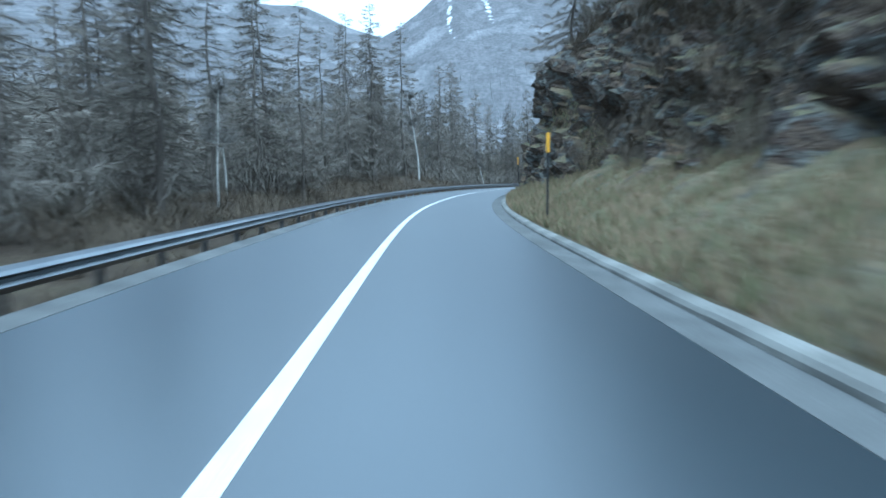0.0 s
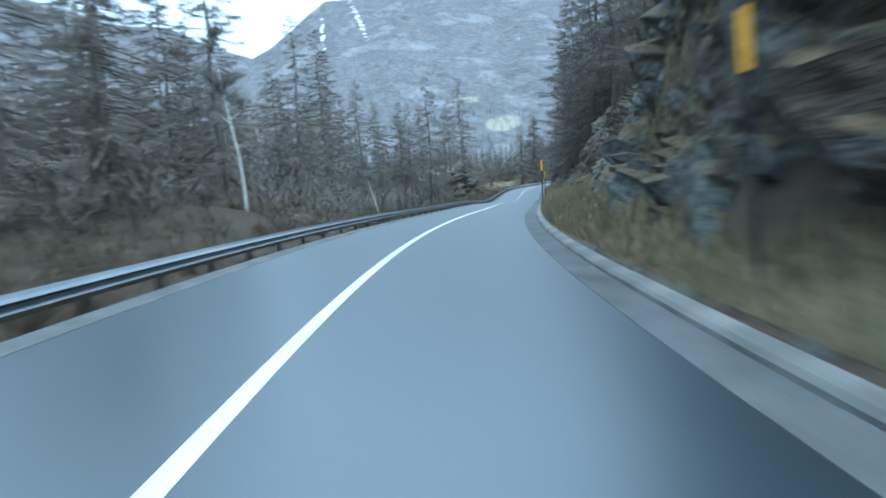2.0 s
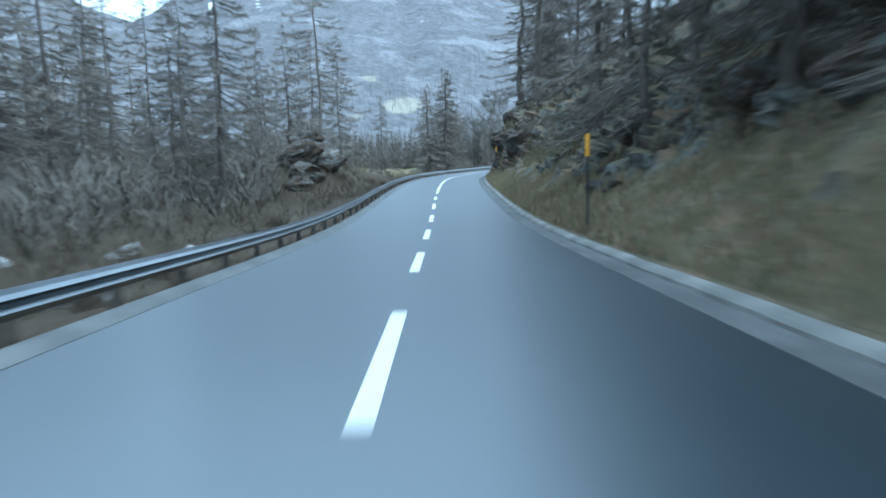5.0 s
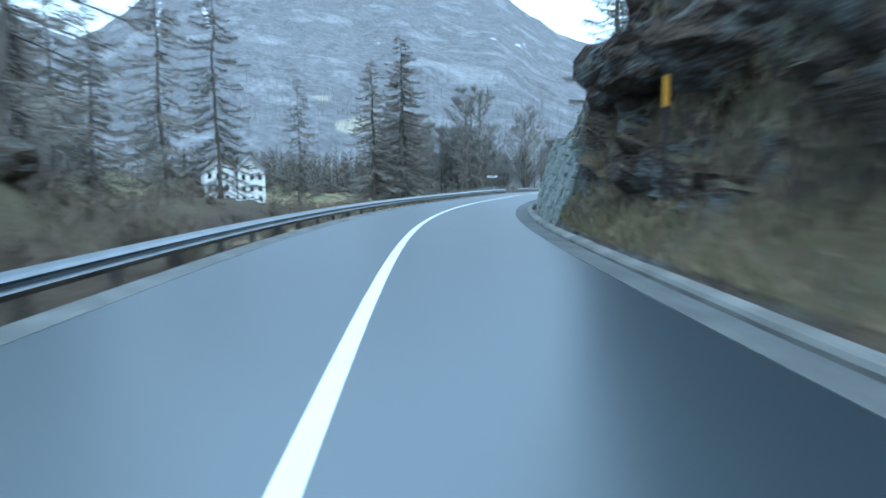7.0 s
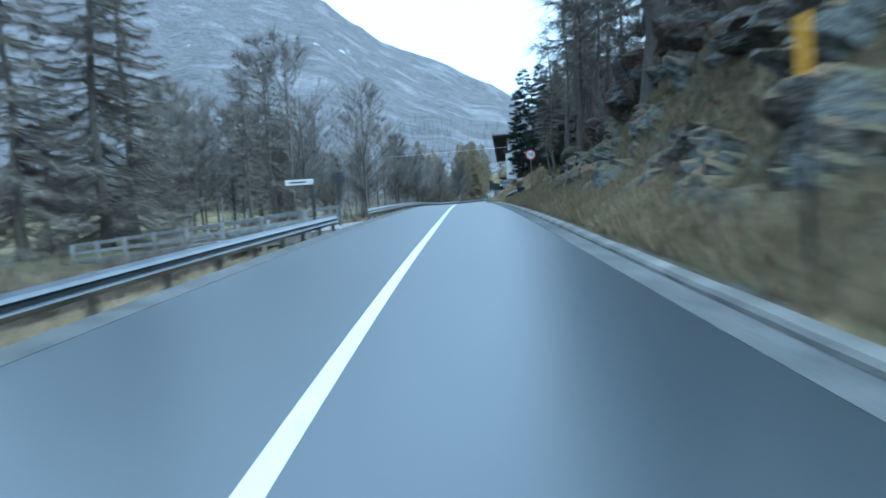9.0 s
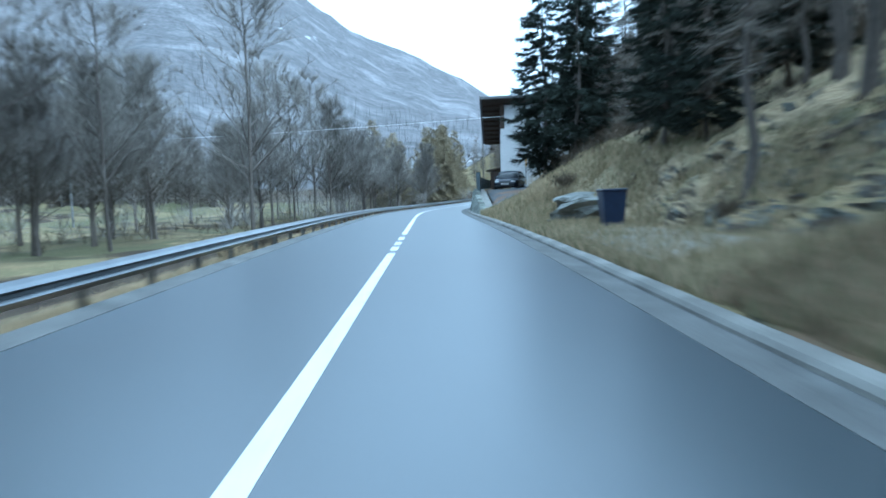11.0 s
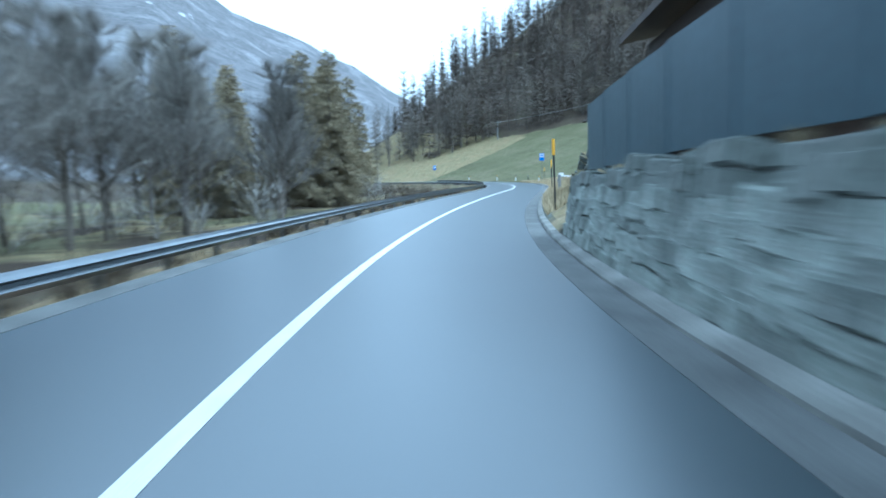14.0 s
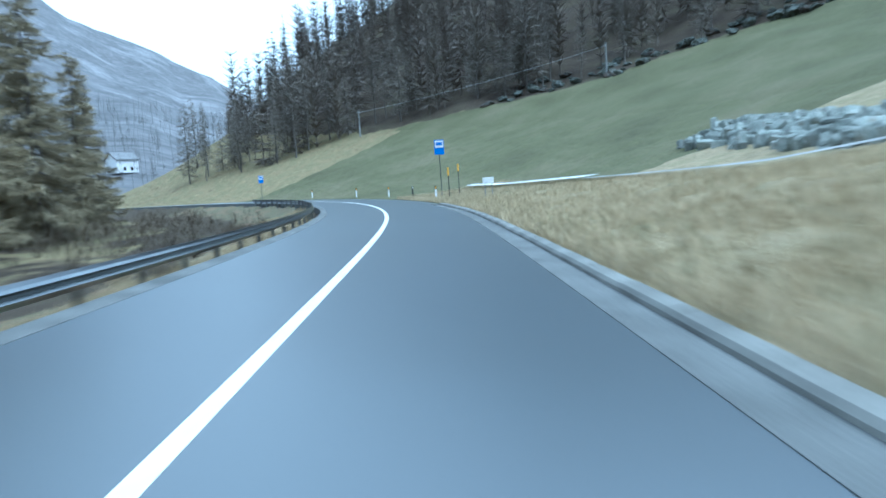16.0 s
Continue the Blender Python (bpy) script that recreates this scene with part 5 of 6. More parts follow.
annex = thing("barn_annex", "low brown barn beside the large white house", "barn", 0, 0, at=(37.6, 304.0, 1.5), turn=0)
walled(annex, 6.6, 9.0, 3.6, 6.2, [(1.0, 0.4, 1.6, 2.2), (4.2, 1.0, 1.0, 1.0)], [(3.0, 1.0, 1.0, 1.0)], material=DARKWOOD)
gable_roof(annex, 6.6, 9.0, 3.6, 6.2, 0.6, 0.6, material=PALEROOF)
_px, _py = np.meshgrid(np.linspace(-1, 1, 15), np.linspace(-1, 1, 9))
_q = np.hypot(_px, _py)
_px, _py = 55 + 6.5 * _px * (0.75 + 0.25 * np.sin(5 * _py)), 289 + 1.5 * _py * (0.8 + 0.3 * np.sin(4 * _px))
tagged(new("snow_patch", grid_mesh("snow_patch", _px, _py, ground_height(_px, _py).reshape(_px.shape) + 0.22 - 0.3 * _q ** 4, SNOW)), "long patch of old snow on the meadow", "snow", kind="structure")
for i, (x, y) in enumerate(((330, 470), (345, 492), (362, 486), (372, 505), (318, 495))):
    far = thing("village_house", "small pale village house far down the valley", "house", 0, 0, at=(x, y, height_at(x, y) + 0.2), turn=20 * i, group="village houses")
    walled(far, 9.0, 8.0, 5.0, 7.6, [(x2, z, 1.0, 1.2) for z in (0.9, 3.3) for x2 in (1.6, 4.0, 6.4)], [(2.0, 0.9, 1.0, 1.2), (4.6, 0.9, 1.0, 1.2)])
    gable_roof(far, 9.0, 8.0, 5.0, 7.6, 0.6, 0.5)


# ---- parked car ----
def parked_car(s, u, turn):
    """A hatchback, its front towards +y: shell lofted from sections (y, half width, sill, waist height)."""
    car = thing("car", "dark blue hatchback parked on the drive", "car", s, u, None, turn)

    def loft(name, rings, material, label=""):
        n = len(rings[0])
        f = [(a * n + i, a * n + (i + 1) % n, (a + 1) * n + (i + 1) % n, (a + 1) * n + i) for a in range(len(rings) - 1) for i in range(n)]
        f += [tuple(range(n))[::-1], tuple(range((len(rings) - 1) * n, len(rings) * n))]
        return part(name, mesh_from(name, [p for r in rings for p in r], f, material, smooth=True), car, label)

    def ring(y, w, lo, hi, crown):
        half = [(0.0, lo), (0.8 * w, lo), (w, lo + 0.12), (1.02 * w, 0.5 * (lo + hi)), (0.985 * w, hi - 0.08), (0.9 * w, hi), (0.45 * w, hi + crown), (0.0, hi + 1.25 * crown)]
        return [Vector((x, y, z)) for x, z in half] + [Vector((-x, y, z)) for x, z in half[-2:0:-1]]
    loft("body", [ring(*k) for k in ((-2.02, 0.7, 0.42, 0.86, 0.02), (-1.95, 0.82, 0.3, 0.94, 0.02), (-1.2, 0.87, 0.22, 0.97, 0.02), (0.6, 0.88, 0.22, 0.95, 0.02), (1.1, 0.87, 0.22, 0.93, 0.035),
                                     (1.6, 0.85, 0.24, 0.84, 0.045), (1.92, 0.8, 0.27, 0.73, 0.04), (2.08, 0.7, 0.32, 0.62, 0.02), (2.11, 0.6, 0.38, 0.56, 0.01))], CARPAINT)

    def top(y, w0, w1, z0, z1):
        half = [(w0, z0), (0.5 * (w0 + w1) + 0.03, 0.5 * (z0 + z1)), (w1, z1 - 0.04), (0.86 * w1, z1), (0.4 * w1, z1 + 0.025)]
        return [Vector((x, y, z)) for x, z in half] + [Vector((-x, y, z)) for x, z in half[::-1]]
    loft("cabin_glass", [top(*k) for k in ((-1.9, 0.8, 0.74, 0.93, 1.0), (-1.55, 0.84, 0.66, 0.95, 1.36), (-0.9, 0.85, 0.66, 0.95, 1.44), (-0.1, 0.85, 0.66, 0.94, 1.44), (0.35, 0.84, 0.66, 0.93, 1.36), (1.15, 0.8, 0.76, 0.92, 0.96))], GLASS, "dark windows reflecting the sky")
    loft("roof", [top(*k) for k in ((-1.62, 0.68, 0.6, 1.34, 1.37), (-0.9, 0.685, 0.64, 1.42, 1.468), (-0.1, 0.685, 0.64, 1.42, 1.468), (0.3, 0.68, 0.62, 1.36, 1.4))], CARPAINT)
    for sx in (-1, 1):
        for y0, z0, y1, z1 in ((-1.86, 0.96, -1.56, 1.36), (0.3, 1.38, 1.12, 0.95), (-0.4, 0.97, -0.36, 1.42)):
            part("pillar", rod("pillar", CARPAINT, (sx * 0.83, y0, z0), (sx * 0.67, y1, z1), 0.04, 6) if z0 < z1 else rod("pillar", CARPAINT, (sx * 0.67, y0, z0), (sx * 0.8, y1, z1), 0.04, 6), car)
        part("headlight", boxes("headlight", WHITE, ((min(sx * 0.42, sx * 0.74), 1.86, 0.6), (max(sx * 0.42, sx * 0.74), 2.06, 0.72)), bevel=0.03), car, "clear glass headlight")
        part("fog_lamp", disc("fog_lamp", WHITE, (sx * 0.6, 2.075, 0.4), 0.06, 0.03), car, "small round fog lamp")
        part("tail_lamp", boxes("tail_lamp", LAMP_RED, ((min(sx * 0.6, sx * 0.8), -2.04, 0.7), (max(sx * 0.6, sx * 0.8), -1.9, 0.92)), bevel=0.02), car, "red tail lamp")
        part("mirror", boxes("mirror", CARPAINT, ((min(sx * 0.86, sx * 1.02), 0.62, 0.95), (max(sx * 0.86, sx * 1.02), 0.75, 1.09)), bevel=0.03), car)
        part("wiper", rod("wiper", BLACK, (sx * 0.35 - 0.25, 1.12, 1.0), (sx * 0.35 + 0.2, 0.98, 1.06), 0.01, 5), car)
        for y in (-1.25, 1.3):
            wh = part("wheel", disc("wheel", RUBBER, (sx * 0.79, y, 0.31), 0.31, 0.2, "x"), car)
            part("rim", disc("rim", STEEL, (sx * 0.895, y, 0.31), 0.2, 0.03, "x"), wh, "grey alloy rim")
    part("grille", boxes("grille", BLACK, ((-0.36, 2.0, 0.57), (0.36, 2.112, 0.66)), bevel=0.01), car, "black radiator grille")
    part("chrome_strip", boxes("chrome_strip", STEEL, ((-0.37, 2.09, 0.665), (0.37, 2.118, 0.69)), bevel=0), car, "bright chrome strip")
    part("bumper", boxes("bumper", BLACK, ((-0.66, 1.98, 0.33), (0.66, 2.125, 0.43)), bevel=0.03), car, "black lower bumper")
    part("number_plate", boxes("number_plate", WHITE, ((-0.26, 2.1, 0.45), (0.26, 2.13, 0.56)), bevel=0), car, "white plate with a dark bar")
    part("plate_bar", boxes("plate_bar", BLACK, ((-0.2, 2.132, 0.485), (0.2, 2.138, 0.525)), bevel=0), car)


parked_car(272.2, 6.5, 166)


# ---- drives laid over the bank ----
def bank_patch(name, label, corners, material, lift=0.05, n=14):
    (s0, ua, ub), (s1, uc, ud) = corners
    s = np.linspace(s0, s1, n)[:, None] + np.zeros(n)
    k = np.linspace(0, 1, n)
    u = (ua + (uc - ua) * np.linspace(0, 1, n))[:, None] * (1 - k) + (ub + (ud - ub) * np.linspace(0, 1, n))[:, None] * k
    x, y, z, _ = road_np(s, u)
    return tagged(new(name, grid_mesh(name, x, y, z + uphill(s, u) + lift, material)), label, "drive", kind="structure")


bank_patch("drive", "grey leaf-strewn house drive rising from the road", ((257.6, 3.7, 7.4), (262.0, 4.6, 8.8)), DRIVE, 0.18)
bank_patch("drive", "grey parking area beside the chalet", ((262.0, 4.6, 8.8), (280.0, 4.8, 8.4)), DRIVE, 0.18)
bank_patch("apron", "strip of gravel beside the road", ((231.5, 3.85, 6.6), (238.4, 3.85, 6.0)), GRAVEL, 0.09)
tagged(new("drain_channel", sweep("drain_channel", [(3.74, 0.02), (3.74, 0.115), (3.79, 0.115), (3.79, 0.02)], 233, 240.5, 0.5, BLACK)), "dark steel drain edge beside the apron", "drain", kind="structure")
tagged(new("bin"), "dark blue wheeled refuse bin on the verge", "bin")
_bin = bpy.data.objects["bin"]
_p = on_road(239.3, 5.4)
_bin.matrix_basis = pose(_p.x, _p.y, bank_height(239.3, 5.4) + 0.02, 0, 0, math.degrees(heading(239.3)))
_v = [Vector((sx * k, sy * k, z)) for z, k in ((0.06, 0.23), (0.95, 0.3)) for sx, sy in ((-1, -1), (1, -1), (1, 1), (-1, 1))]
BINBLUE = surface("dark_blue_plastic", [(0.01, 0.02, 0.05), (0.02, 0.03, 0.07)], 2.0, 0.4, 0.0, 20.0)
part("body", mesh_from("body", _v, [(3, 2, 1, 0), (4, 5, 6, 7), (0, 1, 5, 4), (1, 2, 6, 5), (2, 3, 7, 6), (3, 0, 4, 7)], BINBLUE), _bin)
part("lid", boxes("lid", BINBLUE, ((-0.32, -0.34, 0.952), (0.32, 0.32, 1.02)), bevel=0.02), _bin)
for sx in (-1, 1):
    part("wheel", disc("wheel", RUBBER, (sx * 0.2, 0.24, 0.1), 0.1, 0.05, "x", 16), _bin)


# ---- signs ----
def text_mesh(name, body, size, material, m):
    cu = bpy.data.curves.new(name, "FONT")
    cu.body, cu.size, cu.align_x, cu.align_y, cu.extrude = body, size, "CENTER", "CENTER", 0.002
    ob = new(name, cu)
    me = bpy.data.meshes.new_from_object(ob)
    bpy.data.objects.remove(ob)
    me.transform(m)
    me.materials.clear()
    me.materials.append(material)
    return me


limit = thing("speed_sign", "round white speed limit sign with red rim", "road sign", 224.0, 4.8)
part("pole", rod("pole", STEEL, (0, 0.05, -0.3), (0, 0.05, 2.45), 0.03), limit)
part("rim", disc("rim", RED, (0, 0, 2.15), 0.3, 0.02), limit, "red rim")
part("face", disc("face", WHITE, (0, -0.012, 2.15), 0.235, 0.012), limit, "white face")
part("number", text_mesh("number", "70", 0.3, BLACK, pose(0, -0.022, 2.14, 90, 0, 0)), limit, "black number 70")


def bus_stop(s, u, tall):
    t = thing("bus_stop_sign", "blue and white bus stop sign on a pole", "road sign", s, u, group="bus stop signs")
    part("pole", rod("pole", STEEL, (0, 0.04, -0.3), (0, 0.04, tall), 0.03), t)
    part("panel", boxes("panel", BLUE, ((-0.32, -0.02, tall - 0.95), (0.32, 0.008, tall)), bevel=0.005), t)
    part("white_field", boxes("white_field", WHITE, ((-0.27, -0.03, tall - 0.5), (0.27, -0.022, tall - 0.06)), bevel=0), t)
    part("bus_symbol", boxes("bus_symbol", BLUE, ((-0.2, -0.04, tall - 0.36), (0.2, -0.031, tall - 0.16)), bevel=0.01), t)


bus_stop(373.5, 5.0, 3.75)
bus_stop(419.0, 4.7, 3.0)


def marker_post(s, u, dark=False):
    t = thing("marker_post", "short white marker post with black top", "marker post", s, u, group="marker posts")
    part("shaft", boxes("shaft", BLACK if dark else WHITE, ((-0.06, -0.03, -0.2), (0.06, 0.03, 0.62)), bevel=0.012), t)
    part("cap", boxes("cap", BLACK, ((-0.062, -0.032, 0.622), (0.062, 0.032, 0.85)), bevel=0.012), t, "black cap with reflector")
    part("reflector", boxes("reflector", WHITE if dark else YELLOW, ((-0.03, -0.04, 0.66), (0.03, -0.033, 0.8)), bevel=0), t)


for s, u, dk in ((404.0, 4.3, False), (392.5, 4.3, False), (384.5, 4.35, False), (378.5, 4.35, True), (372.6, 4.35, False)):
    marker_post(s, u, dk)
snow_pole(371.0, 4.8, 0, 1.9)
snow_pole(374.5, 6.5, 0, 2.1)
board = thing("notice_board", "small wooden notice board on two legs", "notice board", 367.0, 6.1)
for x in (-0.22, 0.18):
    part("leg", boxes("leg", GREYWOOD, ((x, 0, -0.2), (x + 0.05, 0.05, 0.75))), board)
part("panel", boxes("panel", WHITE, ((-0.3, -0.03, 0.78), (0.3, 0.06, 1.1)), bevel=0.01), board, "pale panel")

# side road signs and bridge rails
guide = thing("direction_sign", "white direction sign board on a grey post", "road sign", 208.3, -4.5)
part("post", rod("post", STEEL, (0, 0.06, -0.4), (0, 0.06, 2.25), 0.035), guide)
part("board", boxes("board", WHITE, ((-0.95, 0, 2.03), (0.06, 0.025, 2.22)), bevel=0.004), guide)
part("text_bar", boxes("text_bar", BLACK, ((-0.78, -0.008, 2.1), (-0.2, -0.002, 2.15)), bevel=0), guide)
back = thing("traffic_sign", "back of a small traffic sign on a post", "road sign", 211.5, -4.2)
part("post", rod("post", STEEL, (0, 0, -0.4), (0, 0, 2.4), 0.03), back)
part("plate", disc("plate", STEEL, (0, 0.04, 2.15), 0.28, 0.02), back, "grey sign back")


def log_rail(a, b, label, z, drop=0.0):
    """Wooden bridge railing from (s, u) a to b."""
    p, q = on_road(*a), on_road(*b)
    t = tagged(new("bridge_railing"), label, "railing", group="bridge railings")
    t.matrix_basis = pose(p.x, p.y, p.z + z, 0, 0, math.degrees(math.atan2(q.y - p.y, q.x - p.x)))
    ln = math.hypot(q.x - p.x, q.y - p.y)
    t.matrix_basis = t.matrix_basis @ pose(0, 0, 0, 0, math.degrees(math.atan2(drop, ln)), 0)
    n = int(ln / 1.9)
    for i in range(n + 1):
        part("post", boxes("post", GREYWOOD, ((ln * i / n - 0.07, -0.07, -1.6), (ln * i / n + 0.07, 0.07, 1.12)), bevel=0.015), t)
    for z1 in (0.3, 0.62, 0.98):
        part("rail", boxes("rail", GREYWOOD, ((-0.1, -0.12, z1), (ln + 0.1, -0.074, z1 + 0.15)), bevel=0.012), t)


log_rail((206.4, -4.3), (214.2, -17.0), "weathered grey wooden bridge railing", -0.45, 1.0)
log_rail((213.6, -4.6), (220.0, -16.0), "weathered grey wooden bridge railing", -0.45, 1.0)
_a, _b, _c, _d = on_road(207.8, -3.4, -0.06), on_road(213.2, -3.4, -0.06), on_road(220.4, -17.0, -1.3), on_road(214.4, -17.0, -1.3)
_deck = [_a, _b, _c, _d] + [p - Vector((0, 0, 0.3)) for p in (_a, _b, _c, _d)]
tagged(new("bridge_deck", mesh_from("bridge_deck", _deck, [(0, 1, 2, 3), (7, 6, 5, 4), (0, 4, 5, 1), (1, 5, 6, 2), (2, 6, 7, 3), (3, 7, 4, 0)], GRAVEL)), "grey gravel deck of the side road bridge", "bridge", kind="structure")

# ---- weathered board fence past the rock ----
boards = thing("board_fence", "weathered grey board fence on the verge", "fence", 324.0, 4.2)
boards.matrix_basis = Matrix.Translation(boards.matrix_basis.translation)
PLANKS = [boxes("board", GREYWOOD, ((-0.014, 0.004, 0.0), (0.014, 0.148, 1.14 + d)), bevel=0.004) for d in (0.0, 0.03, 0.015, 0.045)]
for i in range(8):
    s = 321.8 + 0.6 * i
    m = Matrix.Translation(on_road(s, 4.2 + 0.005 * i, 0.02) - boards.location) @ pose(0, 0, 0, 0, 0, math.degrees(heading(s)))
    for j in range(4):
        part("board", PLANKS[(i * 3 + j) % 4], boards).matrix_basis = m @ Matrix.Translation((0.004 * (j % 2), 0.15 * j, 0))
    for z in (0.3, 0.84):
        part("batten", boxes("batten", GREYWOOD, ((-0.07, 0, z), (-0.02, 0.6, z + 0.11)), bevel=0.006), boards).matrix_basis = m
    if i % 3 == 0:
        part("post", boxes("post", GREYWOOD, ((0.03, -0.05, -0.4), (0.13, 0.05, 1.16)), bevel=0.01), boards).matrix_basis = m

# ---- rubble wall and snow strip in the field ----
r4 = random.Random(8)
rubble = tagged(new("rubble_heap"), "long pale grey heap of field stones", "stone heap")
rubble.location = on_road(360.0, 18.0)
for i in range(300):
    s, u = r4.uniform(347, 368), 0
    u = 16.5 + (s - 352) * 0.25 + r4.uniform(-2.2, 2.2)
    p = on_road(s, u)
    k = 1 - abs(u - 16.5 - (s - 352) * 0.25) / 2.4
    p.z = bank_height(s, u) + r4.uniform(0.0, 1.0) * k * 0.5 + 0.05
    part("stone", r4.choice(STONES), rubble).matrix_basis = Matrix.Translation(p - rubble.location) @ pose(0, 0, 0, r4.uniform(0, 360), r4.uniform(0, 360), 0) @ Matrix.Diagonal((r4.uniform(0.4, 0.95), r4.uniform(0.4, 1.1), r4.uniform(0.25, 0.5), 1))
strip = bank_patch("snow_strip", "thin strip of old snow along a field track", ((366.0, 11.0, 12.2), (379.0, 8.6, 9.3)), SNOW, 0.3)
bank_patch("field_track", "pale track along the field edge", ((340.0, 12.6, 13.3), (366.0, 11.0, 11.5)), GRAVEL, 0.22, 24)
# ---- boulders ----
def boulder_mesh(seed, material):
    bm = bmesh.new()
    bmesh.ops.create_icosphere(bm, subdivisions=3, radius=1.0)
    off = Vector((seed * 3.1, seed * 1.7, seed * 0.9))
    for v in bm.verts:
        p = v.co * 1.1 + off
        d = noise.noise(p) * 0.5 + noise.noise(p * 2.3) * 0.22
        q = v.co * (1 + d)
        v.co = Vector((round(q.x * 3.5) / 3.5 * 0.35 + q.x * 0.65, round(q.y * 3.5) / 3.5 * 0.35 + q.y * 0.65, q.z * 0.8))
    me = bpy.data.meshes.new("boulder")
    bm.to_mesh(me)
    bm.free()
    me.materials.append(material)
    return me


BOULDERS = [boulder_mesh(i, ROCK) for i in range(5)]
PALEBOULDERS = [boulder_mesh(i + 9, surface("pale_river_stone", [(0.25, 0.25, 0.25), (0.42, 0.42, 0.42)], 1.2, 0.85, 0.4, 10.0)) for i in range(2)]


def boulder(s, u, size, kinds, label, flat=0.75, lift=0.0):
    p = on_road(s, u)
    z = (bank_height(s, u) if u > 3.5 else height_at(p.x, p.y)) + lift
    ob = tagged(new("boulder", r5.choice(kinds)), label, "boulder", group="boulders")
    ob.matrix_basis = pose(p.x, p.y, z, r5.uniform(-20, 20), r5.uniform(-20, 20), r5.uniform(0, 360)) @ Matrix.Diagonal((size * r5.uniform(0.8, 1.3), size, size * flat, 1))


r5 = random.Random(21)
for s, u, k in ((41.5, 5.3, 0.6), (44.0, 5.6, 0.8), (46.5, 5.7, 0.7), (43.0, 6.0, 1.0), (49.0, 5.9, 0.8), (39.0, 5.9, 0.7), (86.0, 7.6, 1.3), (84.0, 7.2, 0.9), (104, 7.0, 0.7), (109, 7.2, 0.9), (113, 7.4, 0.8), (121, 7.2, 0.9),
                (147.0, 5.8, 1.2), (150.5, 5.6, 1.0), (154.5, 5.2, 1.1), (157.0, 5.0, 1.0), (158.8, 5.0, 1.2), (200, 7.6, 0.8), (205, 7.9, 1.2), (209, 8.2, 1.4), (213, 8.4, 1.3), (218, 8.0, 1.0), (224, 7.6, 0.8), (230, 7.0, 0.7)):
    boulder(s, u, k, BOULDERS, "angular grey schist boulder in the bank", 0.8, 0.15)
PALESLABS = [boulder_mesh(i + 25, surface("pale_slab_rock", [(0.12, 0.125, 0.115), (0.22, 0.228, 0.212), (0.3, 0.31, 0.295)], 1.2, 0.9, 0.6, 9.0)) for i in range(2)]
LICHEN = [boulder_mesh(i + 15, PALEROCK) for i in range(3)]
boulder(242.6, 5.6, 1.1, PALESLABS, "flat pale rock slab in the verge", 0.34, 0.12)
boulder(245.4, 6.0, 0.85, PALESLABS, "flat pale rock slab in the verge", 0.4, 0.08)
for s, u, k in ((309, 6.6, 0.9), (312, 6.9, 1.2), (315.5, 7.0, 1.4), (318.5, 7.0, 1.1)):
    boulder(s, u, k, LICHEN, "rounded pale lichened boulder in the bank", 0.75, 0.1)
for i in range(34):
    s = r5.uniform(195, 236)
    boulder(s, r5.uniform(4.6, 8.5), r5.uniform(0.12, 0.4), BOULDERS, "small grey stone lying on the bank")
for i in range(24):
    s = r5.uniform(55, 135)
    boulder(s, r5.uniform(5.0, 8.0), r5.uniform(0.15, 0.45), BOULDERS, "small grey stone lying on the bank")
for i in range(40):
    s = r5.uniform(70, 125)
    boulder(s, r5.uniform(-17, -7), r5.uniform(0.2, 0.7), PALEBOULDERS, "pale boulder in the stony stream bed", 0.6)
for s, u, k in ((152.5, -11.2, 1.5), (154.5, -12.4, 1.7), (156, -10.6, 1.2), (158, -12.8, 1.5), (160.5, -10.8, 0.9), (150.5, -11.4, 1.1)):
    boulder(s, u, k, BOULDERS, "dark rock outcrop in the valley mound", 0.8, 0.2)


for i in range(110):
    s = r5.uniform(376, 412)
    boulder(s, float(np.interp(s, [372, 391, 398, 409, 430], [68, 60, 46, 39, 29])) + r5.uniform(-2, 7), r5.uniform(0.3, 1.1), LICHEN + BOULDERS[:1], "grey boulder in the scree above the field", 0.6)


# ---- shrubs and grass ----
def shrub_mesh(seed, leaf, n=420, tall=1.0):
    r = random.Random(seed)
    out = []
    for _ in range(n):
        az, t = r.uniform(0, 6.2832), r.random()
        d = Vector((math.cos(az) * r.uniform(0.1, 0.8), math.sin(az) * r.uniform(0.1, 0.8), r.uniform(0.5, 1.0))).normalized()
        b = Vector((r.uniform(-0.25, 0.25), r.uniform(-0.25, 0.25), -0.05))
        out.append(sliver(b + d * (t * 0.6 * tall), (d + Vector((r.uniform(-0.5, 0.5), r.uniform(-0.5, 0.5), 0.1))).normalized(), r.uniform(0.25, 0.55) * tall, 0.01 * tall, r))
    return mesh_from("shrub", *join(out), leaf)


STRAW = surface("straw_grass", [(0.33, 0.265, 0.16), (0.49, 0.405, 0.265)], 1.0, 0.95, 0.0, 9.0, spec=0.1, jitter=0.25)
SHRUBS = [shrub_mesh(i, SHRUB) for i in range(3)]
TUFTS = [shrub_mesh(i + 9, STRAW, 200, 0.8) for i in range(3)]


def shrub(s, u, size, kinds, label, lift=0.0):
    p = on_road(s, u)
    z = (bank_height(s, u) if u > 3.5 else height_at(p.x, p.y)) + lift
    ob = tagged(new("shrub", r5.choice(kinds)), label, "shrub", group="shrubs")
    ob.matrix_basis = pose(p.x, p.y, z - 0.03, 0, 0, r5.uniform(0, 360)) @ Matrix.Scale(size, 4)


